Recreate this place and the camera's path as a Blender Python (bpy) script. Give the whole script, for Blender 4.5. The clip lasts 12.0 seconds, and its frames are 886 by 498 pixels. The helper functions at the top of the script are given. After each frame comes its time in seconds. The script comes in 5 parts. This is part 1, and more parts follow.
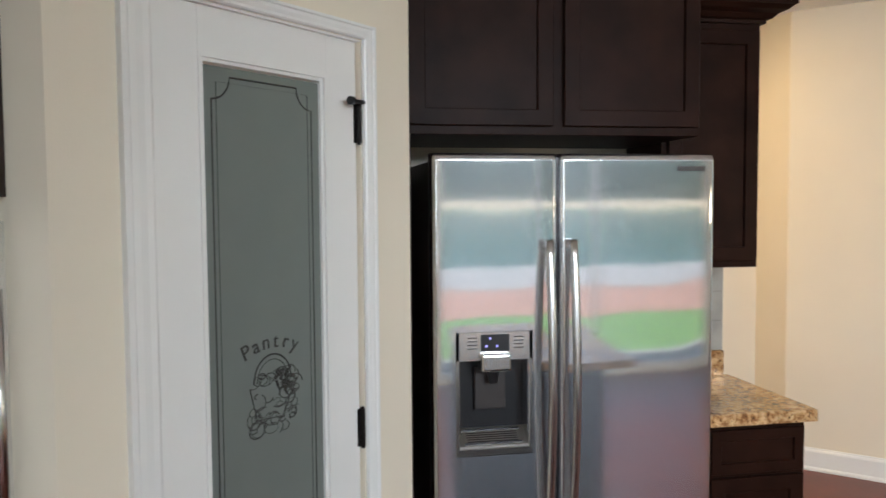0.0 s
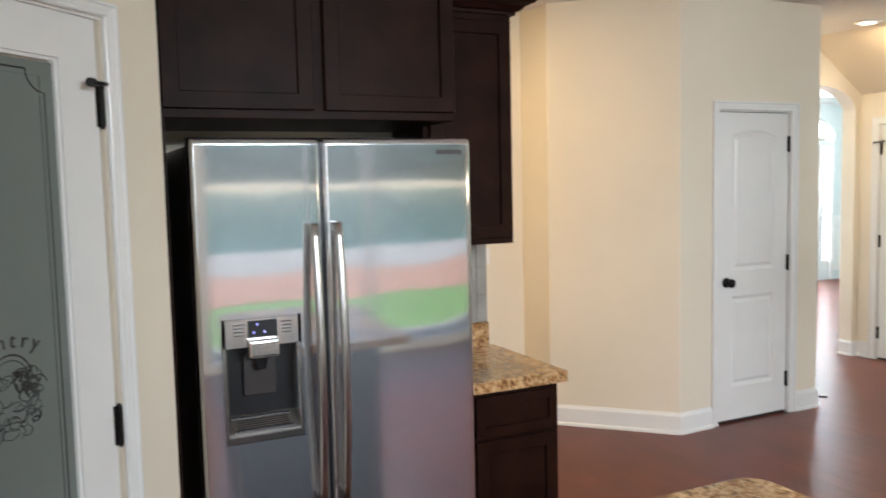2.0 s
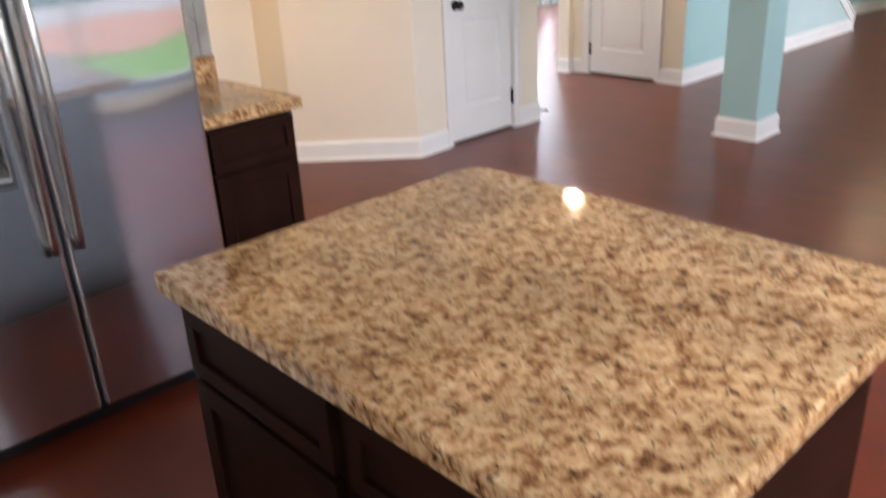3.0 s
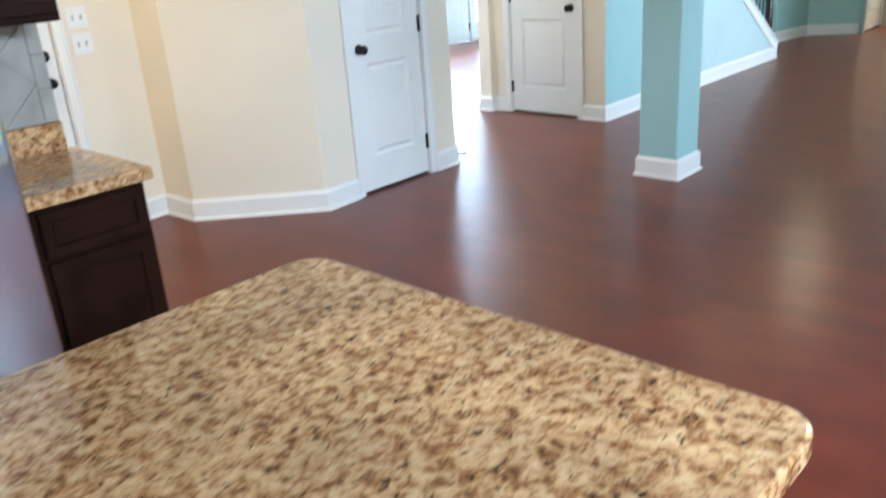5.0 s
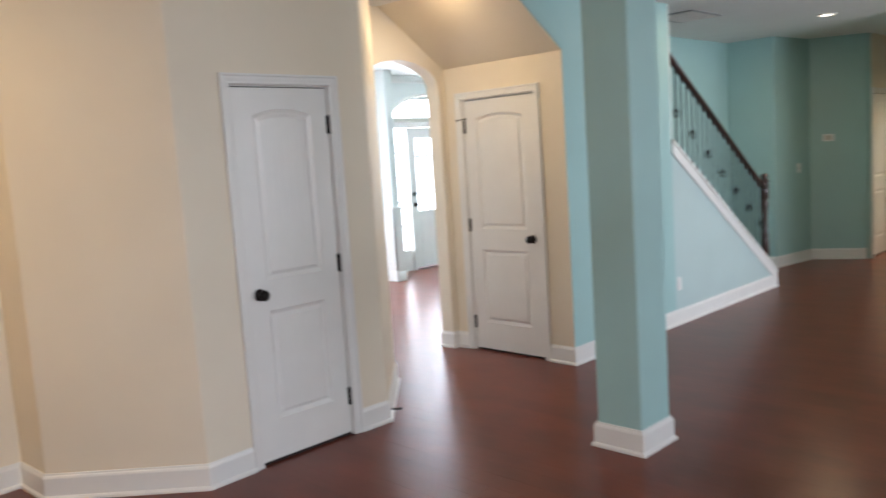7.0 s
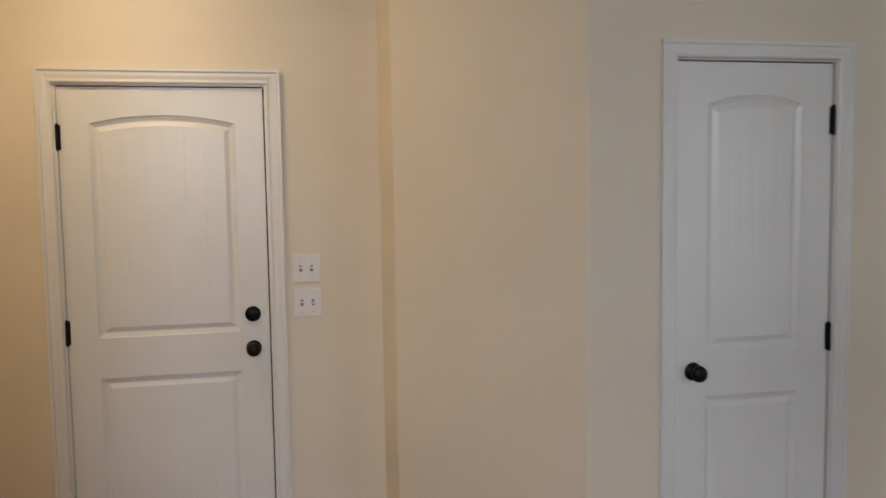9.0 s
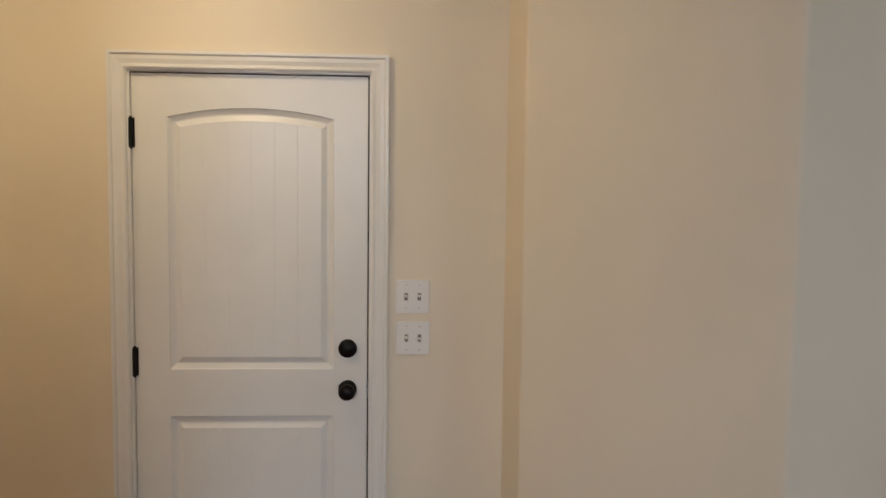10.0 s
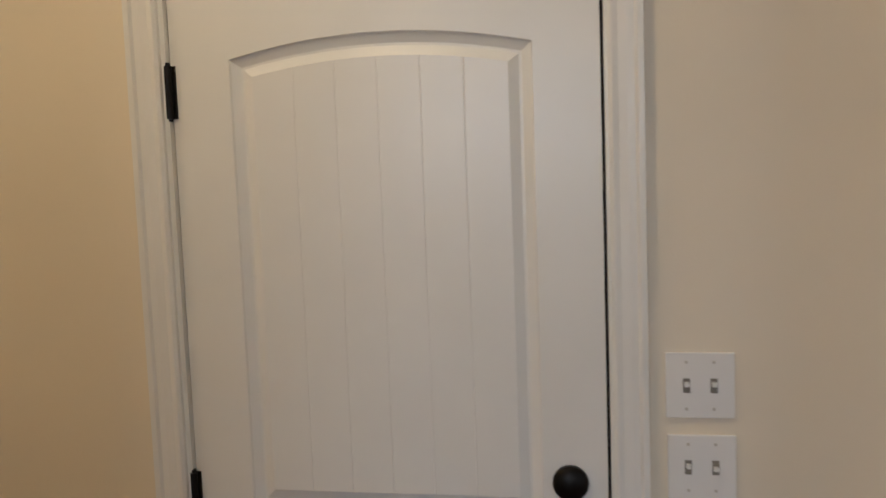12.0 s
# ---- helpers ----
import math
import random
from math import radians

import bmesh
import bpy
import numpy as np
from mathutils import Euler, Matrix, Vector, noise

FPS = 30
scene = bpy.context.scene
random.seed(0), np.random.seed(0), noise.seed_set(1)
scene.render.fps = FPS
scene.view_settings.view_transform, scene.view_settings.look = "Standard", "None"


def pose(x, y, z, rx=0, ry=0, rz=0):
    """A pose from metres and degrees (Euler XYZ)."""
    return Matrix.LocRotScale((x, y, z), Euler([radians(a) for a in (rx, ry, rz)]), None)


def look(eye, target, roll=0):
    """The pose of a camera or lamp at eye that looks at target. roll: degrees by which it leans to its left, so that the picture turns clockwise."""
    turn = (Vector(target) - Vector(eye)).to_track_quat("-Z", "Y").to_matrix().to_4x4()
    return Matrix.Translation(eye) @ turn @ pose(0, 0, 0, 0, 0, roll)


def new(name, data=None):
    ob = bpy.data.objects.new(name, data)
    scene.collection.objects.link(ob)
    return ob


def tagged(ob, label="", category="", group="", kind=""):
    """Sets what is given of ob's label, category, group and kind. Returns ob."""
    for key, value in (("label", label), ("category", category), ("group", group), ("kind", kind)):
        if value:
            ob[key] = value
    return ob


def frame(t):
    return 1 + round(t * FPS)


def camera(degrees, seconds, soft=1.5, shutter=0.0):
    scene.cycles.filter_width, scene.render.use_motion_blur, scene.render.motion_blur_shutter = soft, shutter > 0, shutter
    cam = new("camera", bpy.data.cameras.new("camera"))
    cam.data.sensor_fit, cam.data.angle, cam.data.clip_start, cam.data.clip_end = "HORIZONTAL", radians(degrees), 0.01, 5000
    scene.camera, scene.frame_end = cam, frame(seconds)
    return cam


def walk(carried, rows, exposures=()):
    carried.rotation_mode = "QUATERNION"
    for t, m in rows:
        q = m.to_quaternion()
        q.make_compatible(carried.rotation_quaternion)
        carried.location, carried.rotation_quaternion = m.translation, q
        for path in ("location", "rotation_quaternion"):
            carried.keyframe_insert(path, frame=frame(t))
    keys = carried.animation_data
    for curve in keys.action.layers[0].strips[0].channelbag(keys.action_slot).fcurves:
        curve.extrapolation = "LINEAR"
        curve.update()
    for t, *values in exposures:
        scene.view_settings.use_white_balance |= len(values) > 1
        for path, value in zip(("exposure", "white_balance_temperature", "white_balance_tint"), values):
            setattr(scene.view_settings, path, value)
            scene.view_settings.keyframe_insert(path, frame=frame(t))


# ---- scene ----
cam = camera(57.9, 12.0, shutter=0.3)
PATH = [
    (0, (1.094, 0.334, 1.623), (1.456, 2.298, 1.511), -0.4),
    (0.5, (1.114, 0.324, 1.616), (1.635, 2.253, 1.514), -0.5),
    (1, (1.128, 0.331, 1.626), (1.777, 2.22, 1.512), -0.9),
    (1.5, (1.138, 0.308, 1.621), (1.868, 2.165, 1.486), -1.2),
    (2, (1.162, 0.278, 1.629), (2.012, 2.081, 1.463), -1.3),
    (2.5, (1.187, 0.287, 1.589), (2.311, 1.892, 1.187), -2.1),
    (3, (1.20, 0.25, 1.532), (2.446, 1.603, 0.748), -2.9),
    (3.2, (1.222, 0.266, 1.49), (2.474, 1.527, 0.574), -2.8),
    (4.8, (1.521, 0.307, 1.532), (2.812, 1.594, 0.714), -4.5),
    (5, (1.624, 0.294, 1.545), (2.969, 1.586, 0.826), -4.1),
    (5.5, (1.857, 0.323, 1.561), (3.363, 1.542, 1.072), -2.8),
    (6, (2.146, 0.423, 1.599), (3.815, 1.476, 1.278), -3.8),
    (6.3, (2.317, 0.406, 1.606), (4.032, 1.406, 1.36), -4.3),
    (6.5, (2.438, 0.417, 1.598), (4.123, 1.465, 1.348), -4.3),
    (7, (2.721, 0.477, 1.614), (4.131, 1.877, 1.383), -3.7),
    (7.4, (2.93, 0.685, 1.599), (4.102, 2.298, 1.433), -3.2),
    (7.5, (3.024, 0.747, 1.593), (4.145, 2.398, 1.453), -3.0),
    (7.7, (3.116, 0.819, 1.577), (4.138, 2.534, 1.465), -3.0),
    (9.3, (3.651, 1.795, 1.633), (3.955, 3.765, 1.475), -0.5),
    (9.5, (3.665, 1.937, 1.648), (3.918, 3.915, 1.494), -0.3),
    (10, (3.638, 2.235, 1.658), (3.755, 4.226, 1.504), 0.7),
    (10.5, (3.569, 2.612, 1.625), (3.648, 4.607, 1.502), -0.0),
    (11, (3.642, 3.027, 1.606), (3.494, 5.02, 1.51), -0.8),
    (11.5, (3.59, 3.34, 1.6), (3.328, 5.32, 1.503), -1.2),
    (12, (3.492, 3.61, 1.649), (3.159, 5.574, 1.475), -2.1),
]
EXPOSURES = [(0, -0.03, 6250, 11), (2.4, -0.08, 6350, 12), (3.0, 0.05, 6300, 19), (3.3, 0.1, 6300, 20), (4.9, 0.28, 5300, 5), (5.5, 0.08, 5450, 9), (6.0, -0.12, 5650, 11), (6.4, -0.2, 5850, 13), (7.0, -0.53, 6250, 16), (7.5, -0.83, 6500, 17), (9.5, -1.02, 6250, 14), (10.5, -1.08, 6150, 13), (12, -1.22, 5980, 13)]
walk(cam, [(t, look(eye, aim, lean)) for t, eye, aim, lean in PATH], EXPOSURES)

# ---- world, sun, large lights ----
world = bpy.data.worlds.new("world")
scene.world = world
world.use_nodes = True
wn = world.node_tree
sky = wn.nodes.new("ShaderNodeTexSky")
sky.sky_type = "NISHITA"
sky.sun_disc = False
sky.sun_elevation, sky.sun_rotation = radians(58), radians(-45)
bg = wn.nodes["Background"]
bg.inputs["Strength"].default_value = 0.15
wn.links.new(sky.outputs["Color"], bg.inputs["Color"])


def lamp(name, kind, m, power, color, size=0.1, size_y=None):
    data = bpy.data.lights.new(name, kind)
    data.energy, data.color = power, color
    if kind == "AREA":
        data.size = size
        if size_y:
            data.shape, data.size_y = "RECTANGLE", size_y
    elif kind == "SUN":
        data.angle = size
    else:
        data.shadow_soft_size = size
    ob = new(name, data)
    ob.matrix_world = m
    return ob


DAY = (0.86, 0.94, 1.0)
WARM = (1.0, 0.72, 0.40)
lamp("sun", "SUN", look((-9, 9, 22), (3, 0, 0)), 5.0, (1.0, 0.95, 0.88), radians(0.5))
# daylight in the openings of the windows, two of them added only for their light
patio = lamp("patio_daylight", "AREA", look((2.8, -2.05, 2.34), (3.6, 1.6, 0.5)), 74, DAY, 2.1, 0.42)
patio.data.spread = radians(105)
# fill from an unseen opening in the left wall, added to lighten the diagonal wall
lamp("sink_daylight", "AREA", look((-0.04, -0.6, 1.65), (4.3, -0.6, 1.0)), 28, DAY, 1.9, 1.1)
living = lamp("living_daylight", "AREA", look((9.6, -2.05, 1.5), (10.2, 2.5, 1.2)), 118, DAY, 3.2, 2.0)
living.data.spread = radians(110)
lamp("foyer_daylight", "AREA", look((11.06, 9.04, 1.35), (11.06, 5.2, 1.0)), 310, DAY, 1.55, 2.2)
# fill through an unseen front opening, added to brighten the foyer's wing wall
lamp("dining_daylight", "AREA", look((7.75, 8.80, 1.45), (7.75, 5.2, 1.2)), 290, DAY, 2.2, 1.6)


# ---- materials ----
def mat(name, color, rough=0.5, metal=0.0, vary=0.06, scale=6.0, bump=0.0, bump_scale=120.0, coat=0.0, spec=None):
    m = bpy.data.materials.new(name)
    m.use_nodes = True
    nt = m.node_tree
    b = nt.nodes["Principled BSDF"]
    b.inputs["Roughness"].default_value = rough
    b.inputs["Metallic"].default_value = metal
    if coat:
        b.inputs["Coat Weight"].default_value = coat
        b.inputs["Coat Roughness"].default_value = 0.15
    if spec is not None:
        b.inputs["Specular IOR Level"].default_value = spec
    co = nt.nodes.new("ShaderNodeTexCoord")
    n = nt.nodes.new("ShaderNodeTexNoise")
    n.inputs["Scale"].default_value = scale
    n.inputs["Detail"].default_value = 6
    nt.links.new(co.outputs["Object"], n.inputs["Vector"])
    ramp = nt.nodes.new("ShaderNodeValToRGB")
    lo = [max(0.0, c * (1 - vary)) for c in color]
    hi = [min(1.0, c * (1 + vary)) for c in color]
    ramp.color_ramp.elements[0].color = (*lo, 1)
    ramp.color_ramp.elements[1].color = (*hi, 1)
    ramp.color_ramp.elements[0].position, ramp.color_ramp.elements[1].position = 0.3, 0.7
    nt.links.new(n.outputs["Fac"], ramp.inputs["Fac"])
    nt.links.new(ramp.outputs["Color"], b.inputs["Base Color"])
    if bump:
        n2 = nt.nodes.new("ShaderNodeTexNoise")
        n2.inputs["Scale"].default_value = bump_scale
        n2.inputs["Detail"].default_value = 3
        nt.links.new(co.outputs["Object"], n2.inputs["Vector"])
        bp = nt.nodes.new("ShaderNodeBump")
        bp.inputs["Strength"].default_value = bump
        bp.inputs["Distance"].default_value = 0.002
        nt.links.new(n2.outputs["Fac"], bp.inputs["Height"])
        nt.links.new(bp.outputs["Normal"], b.inputs["Normal"])
    return m


def nodes_of(m):
    nt = m.node_tree
    return nt, nt.nodes["Principled BSDF"]


def link_noise(nt, scale, detail=5, rough=0.6, stretch=None):
    co = nt.nodes.new("ShaderNodeTexCoord")
    src = co.outputs["Object"]
    if stretch:
        mp = nt.nodes.new("ShaderNodeMapping")
        mp.inputs["Scale"].default_value = stretch
        nt.links.new(src, mp.inputs["Vector"])
        src = mp.outputs["Vector"]
    n = nt.nodes.new("ShaderNodeTexNoise")
    n.inputs["Scale"].default_value = scale
    n.inputs["Detail"].default_value = detail
    n.inputs["Roughness"].default_value = rough
    nt.links.new(src, n.inputs["Vector"])
    return n, src


M_CREAM = mat("cream_wall_paint", (0.80, 0.715, 0.575), 0.55, vary=0.025, scale=2.0, bump=0.12, bump_scale=260)
M_TEAL = mat("teal_wall_paint", (0.37, 0.57, 0.558), 0.5, vary=0.03, scale=2.0, bump=0.12, bump_scale=260)
M_TRIM = mat("white_semigloss_paint", (0.80, 0.79, 0.76), 0.32, vary=0.02, scale=5.0, bump=0.05, bump_scale=60)
M_CEIL = mat("flat_ceiling_paint", (0.80, 0.79, 0.76), 0.8, vary=0.02, scale=3.0, bump=0.25, bump_scale=180)
M_TEALPALE = mat("pale_blue_wall_paint", (0.66, 0.70, 0.68), 0.5, vary=0.03, scale=2.0)
M_PALE = mat("pale_blue_grey_paint", (0.50, 0.625, 0.615), 0.45, vary=0.03, scale=2.0, bump=0.12, bump_scale=260)
M_NICHE = mat("pale_grey_paint", (0.58, 0.55, 0.50), 0.5, vary=0.03, scale=3.0)
M_BRONZE = mat("oil_rubbed_bronze", (0.009, 0.007, 0.006), 0.42, 0.6, vary=0.3, scale=40)
M_BLACK = mat("black_plastic", (0.012, 0.012, 0.014), 0.35, vary=0.1, scale=30)
M_IRON = mat("black_wrought_iron", (0.012, 0.012, 0.012), 0.45, 0.5, vary=0.2, scale=60)
M_RAIL = mat("dark_stained_handrail", (0.038, 0.014, 0.009), 0.28, vary=0.35, scale=9, coat=0.4)
M_ESP = mat("espresso_cabinet_wood", (0.0175, 0.0066, 0.0040), 0.40, vary=0.35, scale=7, bump=0.08, bump_scale=90, spec=0.06)
M_PLATE = mat("white_plastic", (0.82, 0.81, 0.79), 0.3, vary=0.01, scale=20)
M_COPPER = mat("brushed_copper", (0.24, 0.088, 0.036), 0.28, 0.95, vary=0.45, scale=25)
M_GAPSHADE = mat("gap_shade_black", (0.02, 0.016, 0.014), 0.8, vary=0.1)
M_FIREBOX = mat("sooty_firebox_metal", (0.02, 0.02, 0.022), 0.3, 0.4, vary=0.4, scale=12)
M_LOG = mat("charred_log", (0.06, 0.045, 0.035), 0.85, vary=0.6, scale=14, bump=0.9, bump_scale=40)
M_SIDE = mat("fridge_side_enamel", (0.035, 0.028, 0.026), 0.4, vary=0.1, scale=20, bump=0.1, bump_scale=300)
M_CHROME = mat("polished_steel", (0.60, 0.585, 0.57), 0.24, 1.0, vary=0.05, scale=10)
M_SATIN = mat("satin_steel", (0.62, 0.60, 0.57), 0.42, 1.0, vary=0.06, scale=14)
M_TILE = mat("grey_stone_tile", (0.36, 0.34, 0.30), 0.4, vary=0.16, scale=9, bump=0.2, bump_scale=50)
M_GROUT = mat("pale_grout", (0.24, 0.22, 0.19), 0.8, vary=0.08, scale=30)

# hardwood: dark reddish planks with uneven scraping and gloss
M_FLOOR = mat("hand_scraped_dark_hardwood", (0.1, 0.03, 0.02), 0.2)
nt, b = nodes_of(M_FLOOR)
n1, src = link_noise(nt, 3.0, 3, 0.5, (1.5, 0.9, 1.0))
place = nt.nodes.new("ShaderNodeNewGeometry")
nt.links.new(place.outputs["Position"], src.node.inputs["Vector"])
info = nt.nodes.new("ShaderNodeObjectInfo")
geo = nt.nodes.new("ShaderNodeNewGeometry")
add = nt.nodes.new("ShaderNodeMath")
add.operation = "ADD"
nt.links.new(info.outputs["Random"], add.inputs[0])
nt.links.new(geo.outputs["Random Per Island"], add.inputs[1])
fr = nt.nodes.new("ShaderNodeMath")
fr.operation = "FRACT"
nt.links.new(add.outputs[0], fr.inputs[0])
mix = nt.nodes.new("ShaderNodeMath")
mix.operation = "MULTIPLY_ADD"
mix.inputs[1].default_value = 0.16
nt.links.new(fr.outputs[0], mix.inputs[0])
nt.links.new(n1.outputs["Fac"], mix.inputs[2])
ramp = nt.nodes.new("ShaderNodeValToRGB")
e = ramp.color_ramp.elements
e[0].position, e[0].color = 0.25, (0.088, 0.0172, 0.0082, 1)
e[1].position, e[1].color = 0.98, (0.172, 0.0345, 0.0152, 1)
nt.links.new(mix.outputs[0], ramp.inputs["Fac"])
nt.links.new(ramp.outputs["Color"], b.inputs["Base Color"])
n3, src3 = link_noise(nt, 3.0, 4, 0.6, (1.0, 1.0, 1.0))
nt.links.new(place.outputs["Position"], src3.node.inputs["Vector"])
rr = nt.nodes.new("ShaderNodeMapRange")
rr.inputs["To Min"].default_value, rr.inputs["To Max"].default_value = 0.276, 0.29
nt.links.new(n3.outputs["Fac"], rr.inputs["Value"])
nt.links.new(rr.outputs["Result"], b.inputs["Roughness"])
b.inputs["Specular IOR Level"].default_value = 0.30
# scraping along the grain, deeper and shallower from plank to plank
scrape, src4 = link_noise(nt, 1.0, 1, 0.5, (24.0, 1.2, 1.0))
nt.links.new(place.outputs["Position"], src4.node.inputs["Vector"])
depth = nt.nodes.new("ShaderNodeMapRange")
depth.inputs["To Min"].default_value, depth.inputs["To Max"].default_value = 0.2, 0.7
nt.links.new(fr.outputs[0], depth.inputs["Value"])
ridges = nt.nodes.new("ShaderNodeBump")
ridges.inputs["Distance"].default_value = 0.0005
nt.links.new(depth.outputs["Result"], ridges.inputs["Strength"])
nt.links.new(scrape.outputs["Fac"], ridges.inputs["Height"])
nt.links.new(ridges.outputs["Normal"], b.inputs["Normal"])


def granite(name, cols, scale=1.0, rough=0.08):
    m = mat(name, (0.4, 0.3, 0.2), rough, coat=0.0)
    nt, b = nodes_of(m)
    a, src = link_noise(nt, 46 * scale, 6, 0.7)
    a.inputs["Distortion"].default_value = 0.35
    r = nt.nodes.new("ShaderNodeValToRGB")
    el = r.color_ramp.elements
    el[0].position, el[0].color = 0.30, (*cols[0], 1)
    el[1].position, el[1].color = 0.68, (*cols[3], 1)
    for p, c in ((0.42, cols[1]), (0.52, cols[2])):
        x = el.new(p)
        x.color = (*c, 1)
    nt.links.new(a.outputs["Fac"], r.inputs["Fac"])
    big, _ = link_noise(nt, 4.0 * scale, 4, 0.6)
    br = nt.nodes.new("ShaderNodeMapRange")
    br.inputs["From Min"].default_value, br.inputs["From Max"].default_value = 0.3, 0.7
    br.inputs["To Min"].default_value, br.inputs["To Max"].default_value = 0.70, 1.15
    nt.links.new(big.outputs["Fac"], br.inputs["Value"])
    v = nt.nodes.new("ShaderNodeTexVoronoi")
    v.inputs["Scale"].default_value = 85 * scale
    nt.links.new(src, v.inputs["Vector"])
    f = nt.nodes.new("ShaderNodeTexNoise")
    f.inputs["Scale"].default_value = 78 * scale
    f.inputs["Detail"].default_value = 3
    f.inputs["Distortion"].default_value = 0.8
    nt.links.new(src, f.inputs["Vector"])
    fm = nt.nodes.new("ShaderNodeMapRange")
    fm.inputs["From Min"].default_value, fm.inputs["From Max"].default_value = 0.335, 0.40
    fm.inputs["To Min"].default_value, fm.inputs["To Max"].default_value = 0.15, 1.0
    nt.links.new(f.outputs["Fac"], fm.inputs["Value"])
    m1 = nt.nodes.new("ShaderNodeMixRGB")
    m1.blend_type, m1.inputs[0].default_value = "MULTIPLY", 1.0
    nt.links.new(r.outputs["Color"], m1.inputs[1])
    nt.links.new(br.outputs["Result"], m1.inputs[2])
    m2 = nt.nodes.new("ShaderNodeMixRGB")
    m2.blend_type, m2.inputs[0].default_value = "MULTIPLY", 0.93
    nt.links.new(m1.outputs[0], m2.inputs[1])
    nt.links.new(fm.outputs["Result"], m2.inputs[2])
    nt.links.new(m2.outputs[0], b.inputs["Base Color"])
    return m


M_GRANITE = granite("tan_speckled_granite", ((0.042, 0.018, 0.008), (0.29, 0.130, 0.046), (0.56, 0.330, 0.150), (0.72, 0.50, 0.280)))
M_HEARTH = granite("grey_green_granite", ((0.05, 0.045, 0.035), (0.22, 0.19, 0.13), (0.36, 0.33, 0.25), (0.50, 0.46, 0.36)), 1.4, 0.25)

# brushed steel, streaked along the sheet
M_STEEL = mat("brushed_stainless_steel", (0.70, 0.71, 0.72), 0.2, 1.0)
nt, b = nodes_of(M_STEEL)
ns, _ = link_noise(nt, 14.0, 3, 0.6, (0.15, 1.0, 22.0))
rs = nt.nodes.new("ShaderNodeMapRange")
rs.inputs["To Min"].default_value, rs.inputs["To Max"].default_value = 0.06, 0.08
nt.links.new(ns.outputs["Fac"], rs.inputs["Value"])
nt.links.new(rs.outputs["Result"], b.inputs["Roughness"])
b.inputs["Base Color"].default_value = (0.77, 0.78, 0.79, 1)
for l in list(b.inputs["Base Color"].links):
    nt.links.remove(l)
b.inputs["Anisotropic"].default_value = 1.0
b.inputs["Anisotropic Rotation"].default_value = 0.0
tan = nt.nodes.new("ShaderNodeTangent")
tan.direction_type, tan.axis = "RADIAL", "Z"
nt.links.new(tan.outputs["Tangent"], b.inputs["Tangent"])
# a broad second lobe, tinted blue to stand in for the sky's spread reflection
wide = nt.nodes.new("ShaderNodeBsdfPrincipled")
wide.inputs["Base Color"].default_value = (0.68, 0.72, 0.78, 1)
wide.inputs["Metallic"].default_value, wide.inputs["Roughness"].default_value = 1.0, 0.5
two = nt.nodes.new("ShaderNodeMixShader")
wide.inputs["Anisotropic"].default_value, wide.inputs["Anisotropic Rotation"].default_value = 0.5, 0.25
nt.links.new(tan.outputs["Tangent"], wide.inputs["Tangent"])
two.inputs[0].default_value = 0.14
nt.links.new(b.outputs[0], two.inputs[1])
nt.links.new(wide.outputs[0], two.inputs[2])
nt.links.new(two.outputs[0], nt.nodes["Material Output"].inputs["Surface"])

M_GLASS = bpy.data.materials.new("clear_window_glass")
M_GLASS.use_nodes = True
nt, b = nodes_of(M_GLASS)
b.inputs["Transmission Weight"].default_value = 1.0
b.inputs["Roughness"].default_value = 0.0
b.inputs["IOR"].default_value = 1.1
M_FROST = mat("frosted_grey_glass", (0.16, 0.18, 0.165), 0.32, vary=0.08, scale=3, bump=0.1, bump_scale=400)
M_ETCH = mat("dark_etched_line", (0.035, 0.035, 0.03), 0.6, vary=0.1)


def glow(name, color, power):
    m = bpy.data.materials.new(name)
    m.use_nodes = True
    nt, b = nodes_of(m)
    b.inputs["Base Color"].default_value = (0.8, 0.75, 0.65, 1)
    b.inputs["Emission Color"].default_value = (*color, 1)
    b.inputs["Emission Strength"].default_value = power
    return m


M_SHADE = glow("lit_frosted_shade_glass", (1.0, 0.86, 0.62), 2.2)
M_CAN = glow("lit_downlight_lens", (1.0, 0.86, 0.66), 4.0)
M_LCD = glow("blue_display_digits", (0.05, 0.05, 1.0), 1.2)
M_VENT = mat("shadowed_vent_grey", (0.30, 0.30, 0.30), 0.6, vary=0.1)
M_GAP = mat("dark_plank_gap", (0.035, 0.009, 0.006), 0.6, vary=0.1)
M_GRASS = mat("lawn_grass", (0.22, 0.42, 0.12), 0.9, vary=0.4, scale=8)
M_CONCRETE = mat("pale_concrete", (0.55, 0.54, 0.51), 0.85, vary=0.12, scale=2, bump=0.3)
M_MULCH = mat("pine_straw", (0.62, 0.36, 0.26), 0.9, vary=0.3, scale=5)
M_SAND = mat("pale_dry_grass_bank", (0.66, 0.58, 0.42), 0.9, vary=0.15, scale=0.3)
M_WATER = mat("green_lake_water", (0.15, 0.33, 0.28), 0.12, vary=0.2, scale=0.2)
# leaf colour has the haze over the lake mixed into it
M_LEAF = mat("hazy_leaf_green", (0.12, 0.19, 0.155), 0.7, vary=0.5, scale=3)


# ---- mesh helpers ----
def finish(name, bm, material, parent=None, smooth=False):
    me = bpy.data.meshes.new(name)
    bmesh.ops.recalc_face_normals(bm, faces=bm.faces)
    bm.to_mesh(me)
    bm.free()
    if smooth:
        for p in me.polygons:
            p.use_smooth = True
    me.materials.append(material)
    ob = new(name, me)
    if parent:
        ob.parent = parent
    return ob


def part(name, bm, material, parent, label="", smooth=False):
    ob = finish(name, bm, material, parent, smooth)
    if label:
        ob["label"] = label
    return ob


